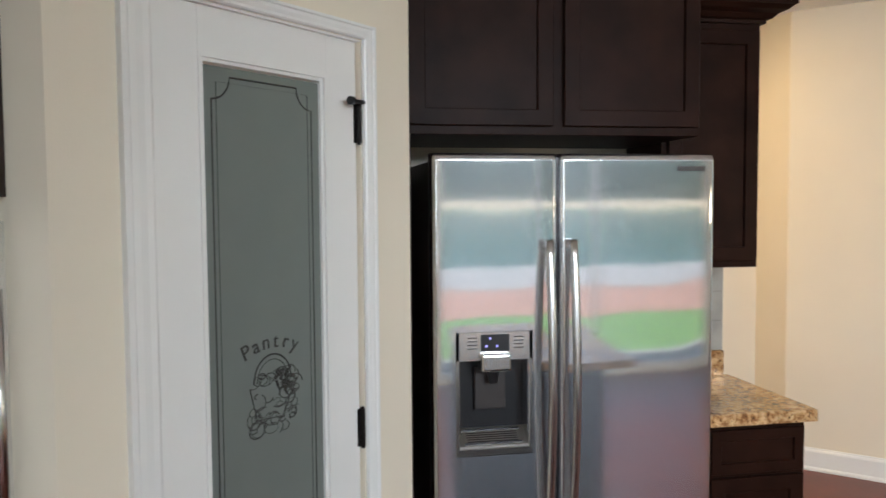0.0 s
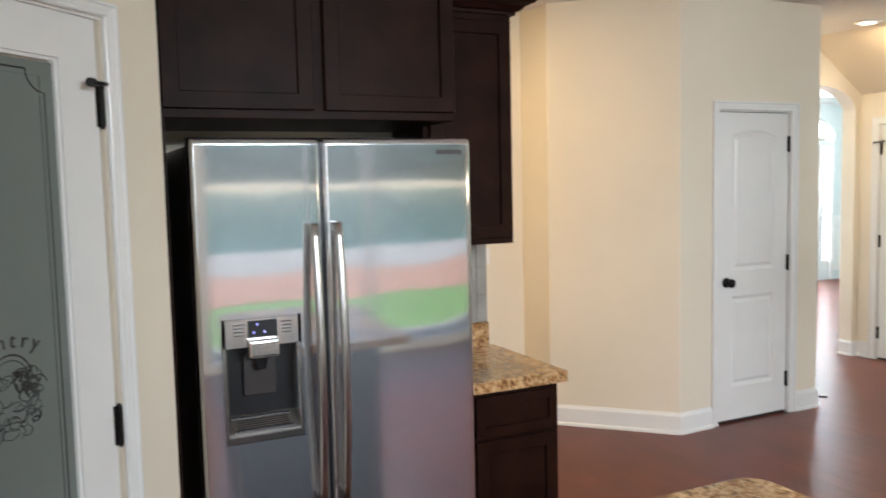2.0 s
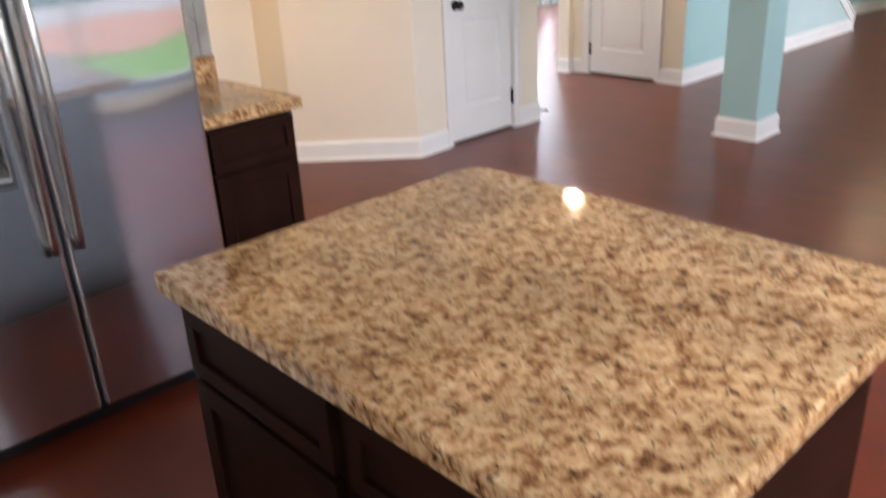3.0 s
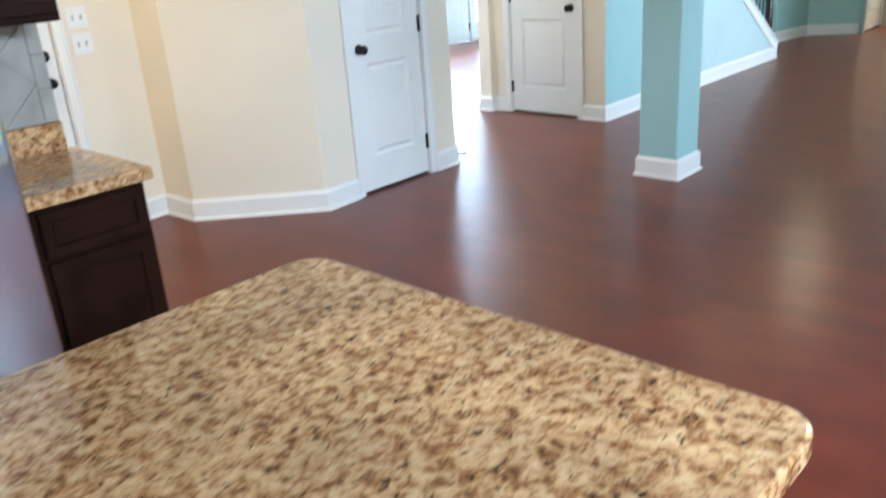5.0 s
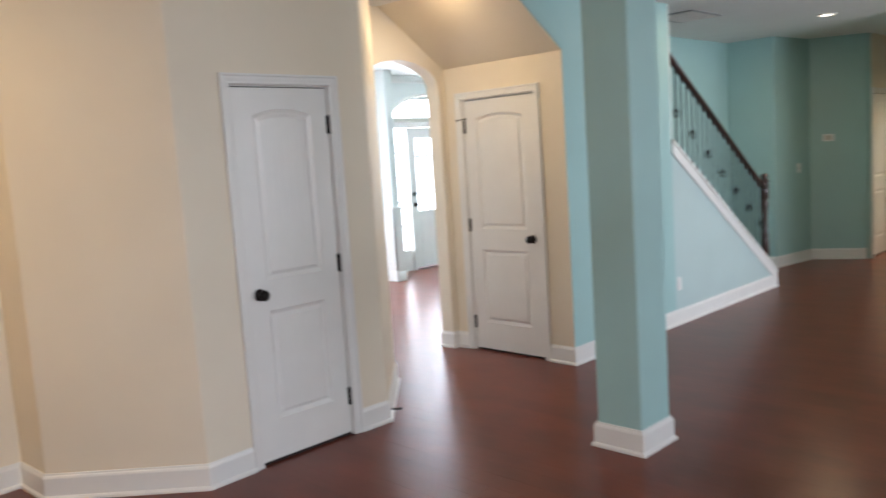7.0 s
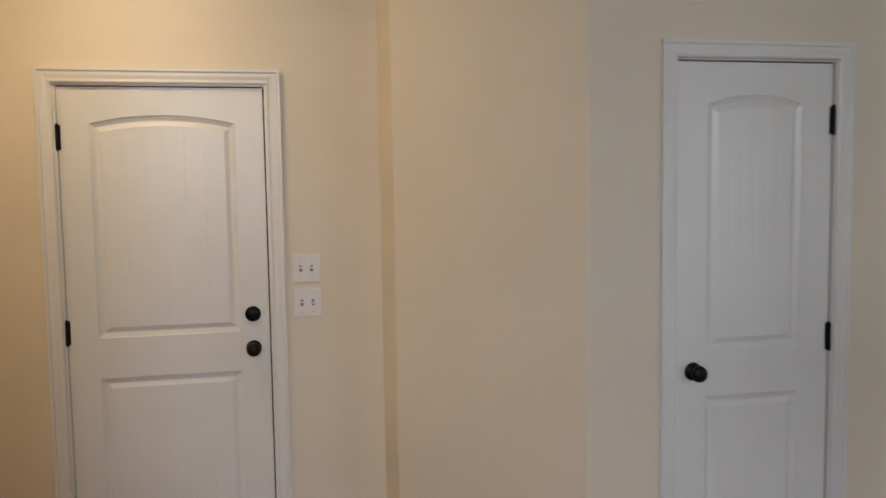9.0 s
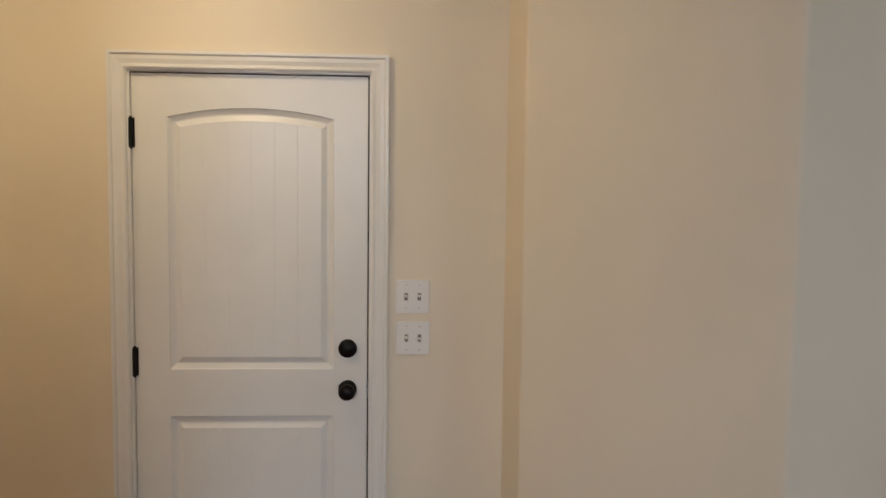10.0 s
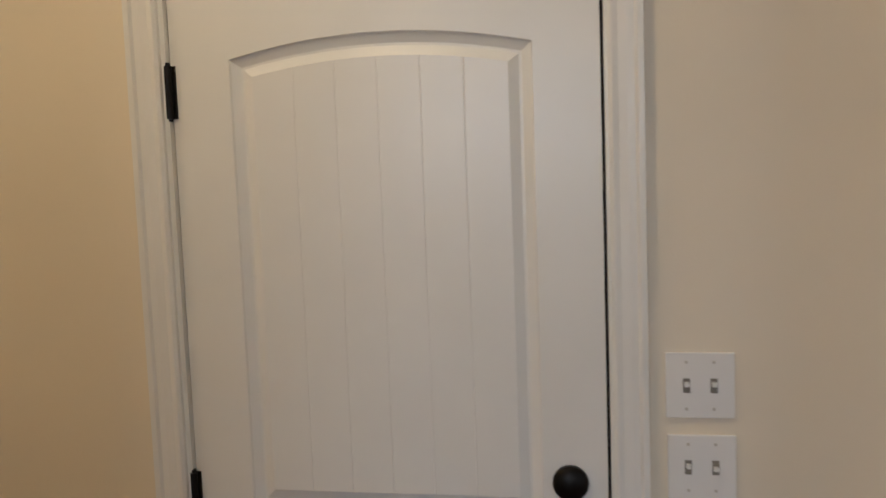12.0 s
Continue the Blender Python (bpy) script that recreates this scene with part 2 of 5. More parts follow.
def thing(name, m, label, category, group="", kind=""):
    ob = new(name)
    ob.empty_display_size = 0.1
    ob.matrix_world = m
    return tagged(ob, label, category, group, kind)


def box(x0, x1, y0, y1, z0, z1, bevel=0.0, bm=None, seg=2):
    bm = bm or bmesh.new()
    vs = [bm.verts.new((x, y, z)) for x in (x0, x1) for y in (y0, y1) for z in (z0, z1)]
    fs = [bm.faces.new([vs[i] for i in f]) for f in ((0, 1, 3, 2), (4, 6, 7, 5), (0, 4, 5, 1), (2, 3, 7, 6), (0, 2, 6, 4), (1, 5, 7, 3))]
    if bevel:
        es = {e for f in fs for e in f.edges}
        bmesh.ops.bevel(bm, geom=list(es), offset=bevel, segments=seg, affect="EDGES", profile=0.6)
    return bm


def prism(pts, y0, y1, bm=None):
    """Outline pts (x, z) run through from y0 to y1."""
    bm = bm or bmesh.new()
    a = [bm.verts.new((x, y0, z)) for x, z in pts]
    c = [bm.verts.new((x, y1, z)) for x, z in pts]
    bm.faces.new(a)
    bm.faces.new(c[::-1])
    n = len(pts)
    for i in range(n):
        bm.faces.new((a[i], c[i], c[(i + 1) % n], a[(i + 1) % n]))
    return bm


def slab(pts, z0, z1, bm=None):
    """Outline pts (x, y) run through from z0 to z1."""
    bm = bm or bmesh.new()
    a = [bm.verts.new((x, y, z0)) for x, y in pts]
    c = [bm.verts.new((x, y, z1)) for x, y in pts]
    bm.faces.new(a)
    bm.faces.new(c[::-1])
    n = len(pts)
    for i in range(n):
        bm.faces.new((a[i], c[i], c[(i + 1) % n], a[(i + 1) % n]))
    return bm


def fillet(pts, r, n=5):
    """Rounds the inner corners of an open line of (x, y)."""
    out = [Vector(pts[0])]
    for i in range(1, len(pts) - 1):
        p, a, c = Vector(pts[i]), Vector(pts[i - 1]), Vector(pts[i + 1])
        u, v = (a - p).normalized(), (c - p).normalized()
        ang = u.angle(v)
        d = min(r / math.tan(ang / 2), 0.45 * (a - p).length, 0.45 * (c - p).length)
        s, t = p + u * d, p + v * d
        for k in range(n + 1):
            f = k / n
            q = (1 - f) ** 2 * s + 2 * f * (1 - f) * p + f * f * t
            out.append(q)
    out.append(Vector(pts[-1]))
    return out


def normals_of(line):
    ns = []
    for i, p in enumerate(line):
        a = line[max(0, i - 1)]
        c = line[min(len(line) - 1, i + 1)]
        if 0 < i < len(line) - 1:
            d1, d2 = (p - a).normalized(), (c - p).normalized()
            n1, n2 = Vector((d1.y, -d1.x)), Vector((d2.y, -d2.x))
            n = (n1 + n2).normalized()
            n /= max(0.3, n.dot(n1))
        else:
            d = (c - a).normalized()
            n = Vector((d.y, -d.x))
        ns.append(n)
    return ns


def sweep(line, profile, bm=None):
    """A closed profile of (out, z) along an open line of (x, y); out lies to the right of the way."""
    bm = bm or bmesh.new()
    line = [Vector(p) for p in line]
    ns = normals_of(line)
    rows = [[bm.verts.new((p.x + n.x * o, p.y + n.y * o, z)) for o, z in profile] for p, n in zip(line, ns)]
    k = len(profile)
    for a, c in zip(rows, rows[1:]):
        for i in range(k):
            bm.faces.new((a[i], a[(i + 1) % k], c[(i + 1) % k], c[i]))
    bm.faces.new(rows[0][::-1])
    bm.faces.new(rows[-1])
    return bm


def tube(points, radius, bm=None, sides=8, taper=None, caps=True):
    """A round bar along points."""
    bm = bm or bmesh.new()
    pts = [Vector(p) for p in points]
    rows = []
    ref = Vector((0, 0, 1))
    for i, p in enumerate(pts):
        d = (pts[min(i + 1, len(pts) - 1)] - pts[max(i - 1, 0)]).normalized()
        r0 = ref if abs(d.dot(ref)) < 0.95 else Vector((1, 0, 0))
        u = d.cross(r0).normalized()
        v = d.cross(u).normalized()
        r = radius if taper is None else taper[i]
        rows.append([bm.verts.new(p + r * (math.cos(2 * math.pi * k / sides) * u + math.sin(2 * math.pi * k / sides) * v)) for k in range(sides)])
    for a, c in zip(rows, rows[1:]):
        for k in range(sides):
            bm.faces.new((a[k], a[(k + 1) % sides], c[(k + 1) % sides], c[k]))
    if caps:
        bm.faces.new(rows[0])
        bm.faces.new(rows[-1][::-1])
    return bm


def lathe(profile, bm=None, sides=20, m=None):
    """Spins a profile of (r, z) round the z axis, then lays it at m."""
    bm = bm or bmesh.new()
    m = m or Matrix()
    rows = [[bm.verts.new(m @ Vector((r * math.cos(2 * math.pi * k / sides), r * math.sin(2 * math.pi * k / sides), z))) for k in range(sides)] for r, z in profile]
    for a, c in zip(rows, rows[1:]):
        for k in range(sides):
            bm.faces.new((a[k], a[(k + 1) % sides], c[(k + 1) % sides], c[k]))
    bm.faces.new(rows[0])
    bm.faces.new(rows[-1][::-1])
    return bm


def structure(name, bm, material, label, category, smooth=False):
    return tagged(finish(name, bm, material, None, smooth), label, category, "", "structure")


# ---- structure ----
CEIL = 2.76
WT = 0.12
AY, AX0, AX1, ASP, ATOP = 5.115, 6.62, 7.455, 2.15, 2.37


def wall_run(bm, p, q, z0, z1, openings=(), t=WT):
    """A straight wall whose visible face runs from p to q, body to the left of the way; openings (s0, s1, z0, z1)."""
    p, q = Vector(p), Vector(q)
    d = (q - p).normalized()
    n = Vector((-d.y, d.x))
    L = (q - p).length

    def piece(s0, s1, a, c):
        if s1 - s0 < 1e-4 or c - a < 1e-4:
            return
        pts = [p + d * s0, p + d * s1, p + d * s1 + n * t, p + d * s0 + n * t]
        slab([(v.x, v.y) for v in pts], a, c, bm)
    s = 0
    for s0, s1, a, c in sorted(openings):
        piece(s, s0, z0, z1)
        piece(s0, s1, z0, a)
        piece(s0, s1, c, z1)
        s = s1
    piece(s, L, z0, z1)
    return bm


def chain(bm, pts, z0, z1, r=0.02, t=WT):
    """A wall along a bent line with rounded outer corners; visible face to the right of the way."""
    line = fillet(pts, r)
    return sweep(line, [(0, z0), (0, z1), (-t, z1), (-t, z0)], bm)


# kitchen back wall with the refrigerator, ending at the garage hall
KB = 3.32
structure("wall_kitchen_back", chain(bmesh.new(), [(0.6, KB), (2.80, KB)], 0, CEIL), M_CREAM, "cream painted wall behind the refrigerator", "wall")
# pantry corner wall, at 45 degrees, with the door's opening
PA, PB = Vector((0.672, 1.829)), Vector((1.412, 2.569))
PD = (PB - PA).normalized()
P0 = Vector((1.297, 2.454))
PS = (P0 - PA).length
bm = bmesh.new()
wall_run(bm, PA, PB, 0, CEIL, [(PS - 0.672, PS - 0.045, 0, 2.045)])
structure("wall_pantry", bm, M_CREAM, "cream painted diagonal wall of the corner pantry", "wall")
structure("wall_pantry_return", wall_run(bmesh.new(), (0.0, 1.829), (0.672, 1.829), 0, CEIL), M_CREAM, "short cream painted pantry return wall", "wall")
bm = bmesh.new()
wall_run(bm, (1.412, 2.569), (1.412, KB), 0, CEIL, t=0.1)
structure("wall_fridge_side", bm, M_CREAM, "short cream wall beside the refrigerator", "wall")
# garage hall
GY = 5.05
GX0, GX1 = 2.730, 3.537
bm = wall_run(bmesh.new(), (1.2, GY), (4.025, GY), 0, CEIL, [(GX0 - 0.015 - 1.2, GX1 + 0.015 - 1.2, 0, 2.05)])
structure("wall_garage", bm, M_CREAM, "cream painted wall with the garage door", "wall")
bm = wall_run(bmesh.new(), (1.2, KB + WT), (1.2, GY), 0, CEIL)
structure("wall_garage_hall_end", bm, M_CREAM, "cream painted end wall of the garage hall", "wall")
bm = wall_run(bmesh.new(), (2.80, KB + WT), (1.2, KB + WT), 0, CEIL, t=0.118)
structure("wall_kitchen_rear_face", bm, M_CREAM, "cream painted rear face of the kitchen wall", "wall")
# closet bump with its diagonal corner
CY = 4.165
CX0, CX1 = 4.965, 5.578
bm = chain(bmesh.new(), [(4.025, GY), (4.038, 4.742), (4.625, 4.150), (CX0 - 0.012, CY)], 0, CEIL, 0.025)
structure("wall_closet_corner", bm, M_CREAM, "cream painted wall with a diagonal rounded corner", "wall")
bm = chain(bmesh.new(), [(CX1 + 0.012, CY), (5.862, CY), (6.50, 4.80), (6.50, AY)], 0, CEIL, 0.02)
wall_run(bm, (CX0 - 0.012, CY), (CX1 + 0.012, CY), 2.045, CEIL)
structure("wall_closet_front", bm, M_CREAM, "cream painted wall round the closet door", "wall")
# arch wall to the foyer
bm = bmesh.new()
wall_run(bm, (6.38, AY), (AX0, AY), 0, CEIL, t=0.13)
wall_run(bm, (AX1, AY), (7.64, AY), 0, CEIL, t=0.13)
arc = [((AX0 + AX1) / 2 + (AX1 - AX0) / 2 * math.cos(a), ASP + (ATOP - ASP) * math.sin(a)) for a in [math.pi * i / 28 for i in range(29)]]
for (xa, za), (xb, zb) in zip(arc, arc[1:]):
    prism([(xa, za), (xa, CEIL), (xb, CEIL), (xb, zb)], AY, AY + 0.13, bm)
structure("wall_arch", bm, M_CREAM, "cream painted wall with an arched opening to the foyer", "wall")
# wall with the door under the stairs, below the sloping soffit
UX, UY0, UY1 = 7.522, 4.212, 4.918
bm = wall_run(bmesh.new(), (UX, AY), (UX, 3.93), 0, 2.36, [(AY - UY1 - 0.012, AY - UY0 + 0.012, 0, 2.045)])
structure("wall_under_stairs", bm, M_CREAM, "cream painted wall with the door under the stairs", "wall")
SX = 6.86
bm = prism([(UX, 2.31), (SX, CEIL), (SX, CEIL + 0.1), (UX + 0.1, CEIL + 0.1), (UX + 0.1, 2.31)], 3.936, AY)
structure("ceiling_soffit", bm, M_CREAM, "sloping cream soffit under the upper stairs", "ceiling")
TY = 3.93
bm = prism([(UX + 0.004, 0), (UX + 0.004, 2.318), (SX + 0.016, CEIL), (9.06, CEIL), (9.06, 0)], TY - 0.003, TY + 0.10)
bm2 = prism([(9.06, 0), (9.06, 1.60), (11.20, 0.17), (11.20, 0)], TY - 0.003, TY + 0.10)
structure("wall_below_stairs", bm2, M_PALE, "pale blue-grey painted wall below the stair skirt", "wall")
ob = structure("wall_stair", bm, M_TEAL, "teal painted wall below and beside the staircase", "wall")
bm = wall_run(bmesh.new(), (12.42, 8.0), (12.42, 4.40), 0, CEIL)
structure("wall_stair_hall_side", bm, M_TEAL, "teal painted wall beyond the staircase", "wall")
bm = chain(bmesh.new(), [(12.42, 4.40), (13.22, 4.285), (13.46, 3.70), (13.50, 3.66)], 0, CEIL, 0.01)
structure("wall_hall_end", bm, M_TEAL, "teal painted walls at the end of the hall", "wall")
bm = wall_run(bmesh.new(), (13.505, 3.66), (14.36, 3.66), 0, CEIL, [(0.06, 0.80, 0, 2.05)])
wall_run(bm, (14.36, 3.66), (14.36, 2.81), 0, CEIL, [(0.12, 0.76, 0, 2.05)])
structure("wall_vestibule", bm, M_CREAM, "cream painted walls of the small vestibule", "wall")
# fireplace wall
FX = 11.75
NY0, NY1 = 1.785, 2.525
LH = 3.02
bm = bmesh.new()
NS0, NS1 = 2.813 - NY1, 2.813 - NY0
wall_run(bm, (FX, 2.813), (FX, -2.2), 0, 1.2, [(NS0, NS1, 0.10, 1.2), (2.813 - 1.12, 2.813 - 0.10, 0.10, 0.82)], 0.10)
wall_run(bm, (FX, 2.813), (FX, -2.2), 1.2, LH + 0.1, [(NS0, NS1, 1.2, 2.80), (2.813 - 1.20, 2.813 - 0.02, 1.47, 2.28)], 0.10)
structure("wall_fireplace", bm, M_TEAL, "teal painted wall with built-in shelves and fireplace", "wall")
bm = wall_run(bmesh.new(), (14.36, 2.813), (FX + 0.10, 2.813), 0, CEIL, t=0.1)
structure("wall_hall_side", bm, M_TEAL, "teal painted side wall of the short hall", "wall")

# south wall with a glazed patio door and windows, and the kitchen's left wall
SY = -2.1
OPEN_S = [(1.7, 5.7, 0.05, 2.6), (8.0, 11.2, 0.5, 2.5)]
bm = wall_run(bmesh.new(), (0.0 - WT, SY - WT), (FX + WT, SY - WT), 0, LH + 0.1, [(a + WT, c + WT, d, e) for a, c, d, e in OPEN_S])
structure("wall_south", bm, M_CREAM, "cream painted outer wall with glazed openings", "wall")
bm = wall_run(bmesh.new(), (0.0, SY), (0.0, 1.829), 0, CEIL, [(0.5, 2.5, 1.05, 2.25)])
structure("wall_kitchen_left", bm, M_CREAM, "cream painted outer kitchen wall", "wall")
# foyer
bm = wall_run(bmesh.new(), (5.0, 8.85), (13.0, 8.85), 0, CEIL, [(1.6, 3.9, 0.6, 2.3), (5.27, 6.845, 0, 2.56)], t=0.16)
arc = [(11.0575 + 0.7875 * math.cos(math.pi * i / 24), 2.18 + 0.33 * math.sin(math.pi * i / 24)) for i in range(25)]
for (xa, za), (xb, zb) in zip(arc, arc[1:]):
    prism([(xa, za), (xa, 2.56), (xb, 2.56), (xb, zb)], 8.85, 9.01, bm)
structure("wall_front", bm, M_TEALPALE, "pale painted front wall of the foyer", "wall")
bm = wall_run(bmesh.new(), (5.0, AY + 0.16), (5.0, 8.85), 0, CEIL)
structure("wall_foyer_left", bm, M_TEALPALE, "pale painted foyer wall", "wall")
bm = wall_run(bmesh.new(), (12.3, 8.85), (12.3, 5.2), 0, CEIL)
structure("wall_foyer_right", bm, M_TEALPALE, "pale painted foyer wall", "wall")
bm = wall_run(bmesh.new(), (12.42, AY + 0.004), (7.64, AY + 0.004), 0, CEIL, t=0.15)
structure("wall_stair_back", bm, M_TEAL, "teal painted wall behind the staircase", "wall")

# ceilings
bm = bmesh.new()
box(-WT, 14.6, 2.66, 9.1, CEIL, CEIL + 0.1, bm=bm)
box(-WT, 6.25, SY - WT, 2.66, CEIL, CEIL + 0.1, bm=bm)
structure("ceiling", bm, M_CEIL, "flat white painted ceiling", "ceiling")
bm = box(6.25, FX + WT, SY - WT, 2.66, LH, LH + 0.1)
box(6.25, FX, 2.64, 2.66, CEIL + 0.1, LH, bm=bm)
box(6.24, 6.25, SY, 2.66, CEIL + 0.1, LH, bm=bm)
structure("ceiling_living", bm, M_CEIL, "raised white ceiling of the living room", "ceiling")
CROWN = [(0, 0), (0.012, 0), (0.02, 0.018), (0.045, 0.04), (0.07, 0.075), (0.085, 0.082), (0.085, 0.10), (0, 0.10)]
bm = sweep([(6.25, SY), (6.25, 2.64), (FX, 2.64), (FX, SY)], [(o, LH - 0.10 + z) for o, z in CROWN])
structure("crown_moulding", bm, M_TRIM, "white crown moulding round the raised ceiling", "moulding")
bm = sweep([(6.25, 2.66), (FX, 2.66)], [(-0.01, CEIL - 0.004), (0.10, CEIL - 0.004), (0.10, CEIL - 0.03), (0.02, CEIL - 0.05), (-0.01, CEIL - 0.05)])
structure("trim_ceiling_edge", bm, M_TRIM, "white trim along the ceiling step", "moulding")

# column between kitchen and living room
COLX0, COLX1, COLY0, COLY1 = 6.245, 6.535, 2.612, 2.882
bm = slab([tuple(p) for p in fillet([(COLX0, 2.75), (COLX0, COLY0), (COLX1, COLY0), (COLX1, COLY1), (COLX0, COLY1), (COLX0, 2.7501)], 0.012, 3)[:-1]], 0, CEIL)
structure("column", bm, M_TEAL, "square teal painted column", "column")

# baseboards
BASE = [(0, 0), (0.028, 0), (0.028, 0.012), (0.022, 0.02), (0.016, 0.022), (0.016, 0.112), (0.012, 0.122), (0.008, 0.126), (0.006, 0.135), (0, 0.135)]


def baseboard(line, r=0.0):
    pts = fillet(line, r) if r else line
    return structure("baseboard", sweep(pts, BASE), M_TRIM, "white painted moulded baseboard", "baseboard")


baseboard([(1.2, GY), (GX0 - 0.09, GY)])
baseboard([(GX1 + 0.09, GY), (4.025, GY), (4.038, 4.742), (4.625, 4.150), (CX0 - 0.065, CY)])
baseboard([(CX1 + 0.065, CY), (5.862, CY), (6.50, 4.80), (6.50, AY), (AX0, AY), (AX0, AY + 0.13)])
baseboard([(AX1, AY + 0.13), (AX1, AY), (UX, AY), (UX, UY1 + 0.065)])
baseboard([(UX, UY0 - 0.065), (UX, TY), (11.20, TY), (11.20, TY + 0.1)])
baseboard([(COLX0, 2.75), (COLX0, COLY0), (COLX1, COLY0), (COLX1, COLY1), (COLX0, COLY1), (COLX0, 2.75)])
baseboard([(12.42, 7.9), (12.42, 4.40), (13.22, 4.285), (13.46, 3.70)])
baseboard([(FX, 2.813), (FX, NY1 + 0.10)])
baseboard([(FX, NY0 - 0.02), (FX, 1.50)])
baseboard([(FX, -0.55), (FX, SY)])
baseboard([PA, P0 - PD * 0.69])
baseboard([(5.0, AY + 0.2), (5.0, 8.85), (10.26, 8.85)])
baseboard([(12.08, 8.85), (12.3, 8.85), (12.3, 5.3)])


# ---- doors ----
def panel_face(bm, x0, x1, z0, z1, rise, y=0.0, planks=6):
    """A moulded recessed panel with a planked field; the top is an arch that rises by rise."""
    cx, hw = (x0 + x1) / 2, (x1 - x0) / 2

    def top(x, i):
        return z1 - i + rise * (1 - ((x - cx) / hw) ** 2) if rise else z1 - i

    def loop(i, d):
        xs = [x0 + i + (x1 - x0 - 2 * i) * k / 16 for k in range(17)]
        pts = [(x, top(x, i)) for x in xs] + [(x1 - i, z0 + i), (x0 + i, z0 + i)]
        return [bm.verts.new((x, y + d, z)) for x, z in pts]
    loops = [loop(0, 0), loop(0.003, 0.004), loop(0.020, 0.012), loop(0.025, 0.012), loop(0.044, 0.002)]
    for a, c in zip(loops, loops[1:]):
        for k in range(len(a)):
            bm.faces.new((a[k], a[(k + 1) % len(a)], c[(k + 1) % len(a)], c[k]))
    i, d, g = 0.044, 0.002, 0.004
    w = (x1 - x0 - 2 * i) / planks
    for k in range(planks):
        a, c = x0 + i + k * w, x0 + i + (k + 1) * w
        cols = [(a, d + 0.0009), (a + g / 2, d), ((a + c) / 2, d), (c - g / 2, d), (c, d + 0.0009)]
        if k == 0:
            cols[0] = (a, d)
        if k == planks - 1:
            cols[-1] = (c, d)
        for (xa, da), (xb, db) in zip(cols, cols[1:]):
            bm.faces.new([bm.verts.new(v) for v in ((xa, y + da, z0 + i), (xb, y + db, z0 + i), (xb, y + db, top(xb, i)), (xa, y + da, top(xa, i)))])


def door_slab(w, h, mx=0.118, t=0.035):
    """Two-panel door slab, the upper panel arched; x from 0 to w, face at y = 0."""
    bm = bmesh.new()
    f = lambda *v: bm.faces.new([bm.verts.new(p) for p in v])
    x0, x1 = mx, w - mx
    zb0, zb1, zt0, zt1, rise = 0.22, 0.822, 0.990, h - 0.147, 0.034
    f((0, 0, 0), (x0, 0, 0), (x0, 0, h), (0, 0, h))
    f((x1, 0, 0), (w, 0, 0), (w, 0, h), (x1, 0, h))
    f((x0, 0, 0), (x1, 0, 0), (x1, 0, zb0), (x0, 0, zb0))
    f((x0, 0, zb1), (x1, 0, zb1), (x1, 0, zt0), (x0, 0, zt0))
    cx, hw = w / 2, (x1 - x0) / 2
    for k in range(16):
        a, c = x0 + (x1 - x0) * k / 16, x0 + (x1 - x0) * (k + 1) / 16
        za, zc = (zt1 + rise * (1 - ((q - cx) / hw) ** 2) for q in (a, c))
        f((a, 0, za), (c, 0, zc), (c, 0, h), (a, 0, h))
    panel_face(bm, x0, x1, zb0, zb1, 0)
    panel_face(bm, x0, x1, zt0, zt1, rise)
    f((0, t, 0), (0, t, h), (w, t, h), (w, t, 0))
    f((0, 0, 0), (0, 0, h), (0, t, h), (0, t, 0))
    f((w, 0, 0), (w, t, 0), (w, t, h), (w, 0, h))
    f((0, 0, h), (w, 0, h), (w, t, h), (0, t, h))
    f((0, 0, 0), (0, t, 0), (w, t, 0), (w, 0, 0))
    bmesh.ops.remove_doubles(bm, verts=bm.verts, dist=0.0004)
    return bm


CAS = [(0, 0), (0, 0.010), (0.006, 0.014), (0.016, 0.012), (0.030, 0.015), (0.042, 0.015), (0.047, 0.020), (0.057, 0.020), (0.057, 0)]


def casing(w, h, scale=1.0, gap=0.012, wall=-0.012, left=0, top=0):
    """Mitred trim round the three sides of an opening; left and top: their own widths, where they differ."""
    bm = bmesh.new()
    rows = []
    for cx, cz, dx, dz in ((-gap, 0, -1, 0), (-gap, h + gap, -1, 1), (w + gap, h + gap, 1, 1), (w + gap, 0, 1, 0)):
        rows.append([bm.verts.new((cx + dx * u * (left if left and dx < 0 else scale), wall - v * max(scale, 0.85), cz + dz * u * (top or scale))) for u, v in CAS])
    k = len(CAS)
    for a, c in zip(rows, rows[1:]):
        for i in range(k):
            bm.faces.new((a[i], a[(i + 1) % k], c[(i + 1) % k], c[i]))
    bm.faces.new(rows[0])
    bm.faces.new(rows[-1])
    return bm


def jamb(w, h, depth=WT, gap=0.012, tight=0.005):
    bm = bmesh.new()
    box(-gap, -tight, -0.012, depth - 0.02, 0, h + gap, bm=bm)
    box(w + 0.006, w + gap, -0.012, depth - 0.02, 0, h + gap, bm=bm)
    box(-0.005, w + 0.006, -0.012, depth - 0.02, h + 0.005, h + gap, bm=bm)
    box(-0.003, 0.012, 0.036, 0.048, 0, h + 0.003, bm=bm)
    box(w - 0.012, w + 0.003, 0.036, 0.048, 0, h + 0.003, bm=bm)
    box(0.012, w - 0.012, 0.036, 0.048, h - 0.012, h + 0.003, bm=bm)
    return bm


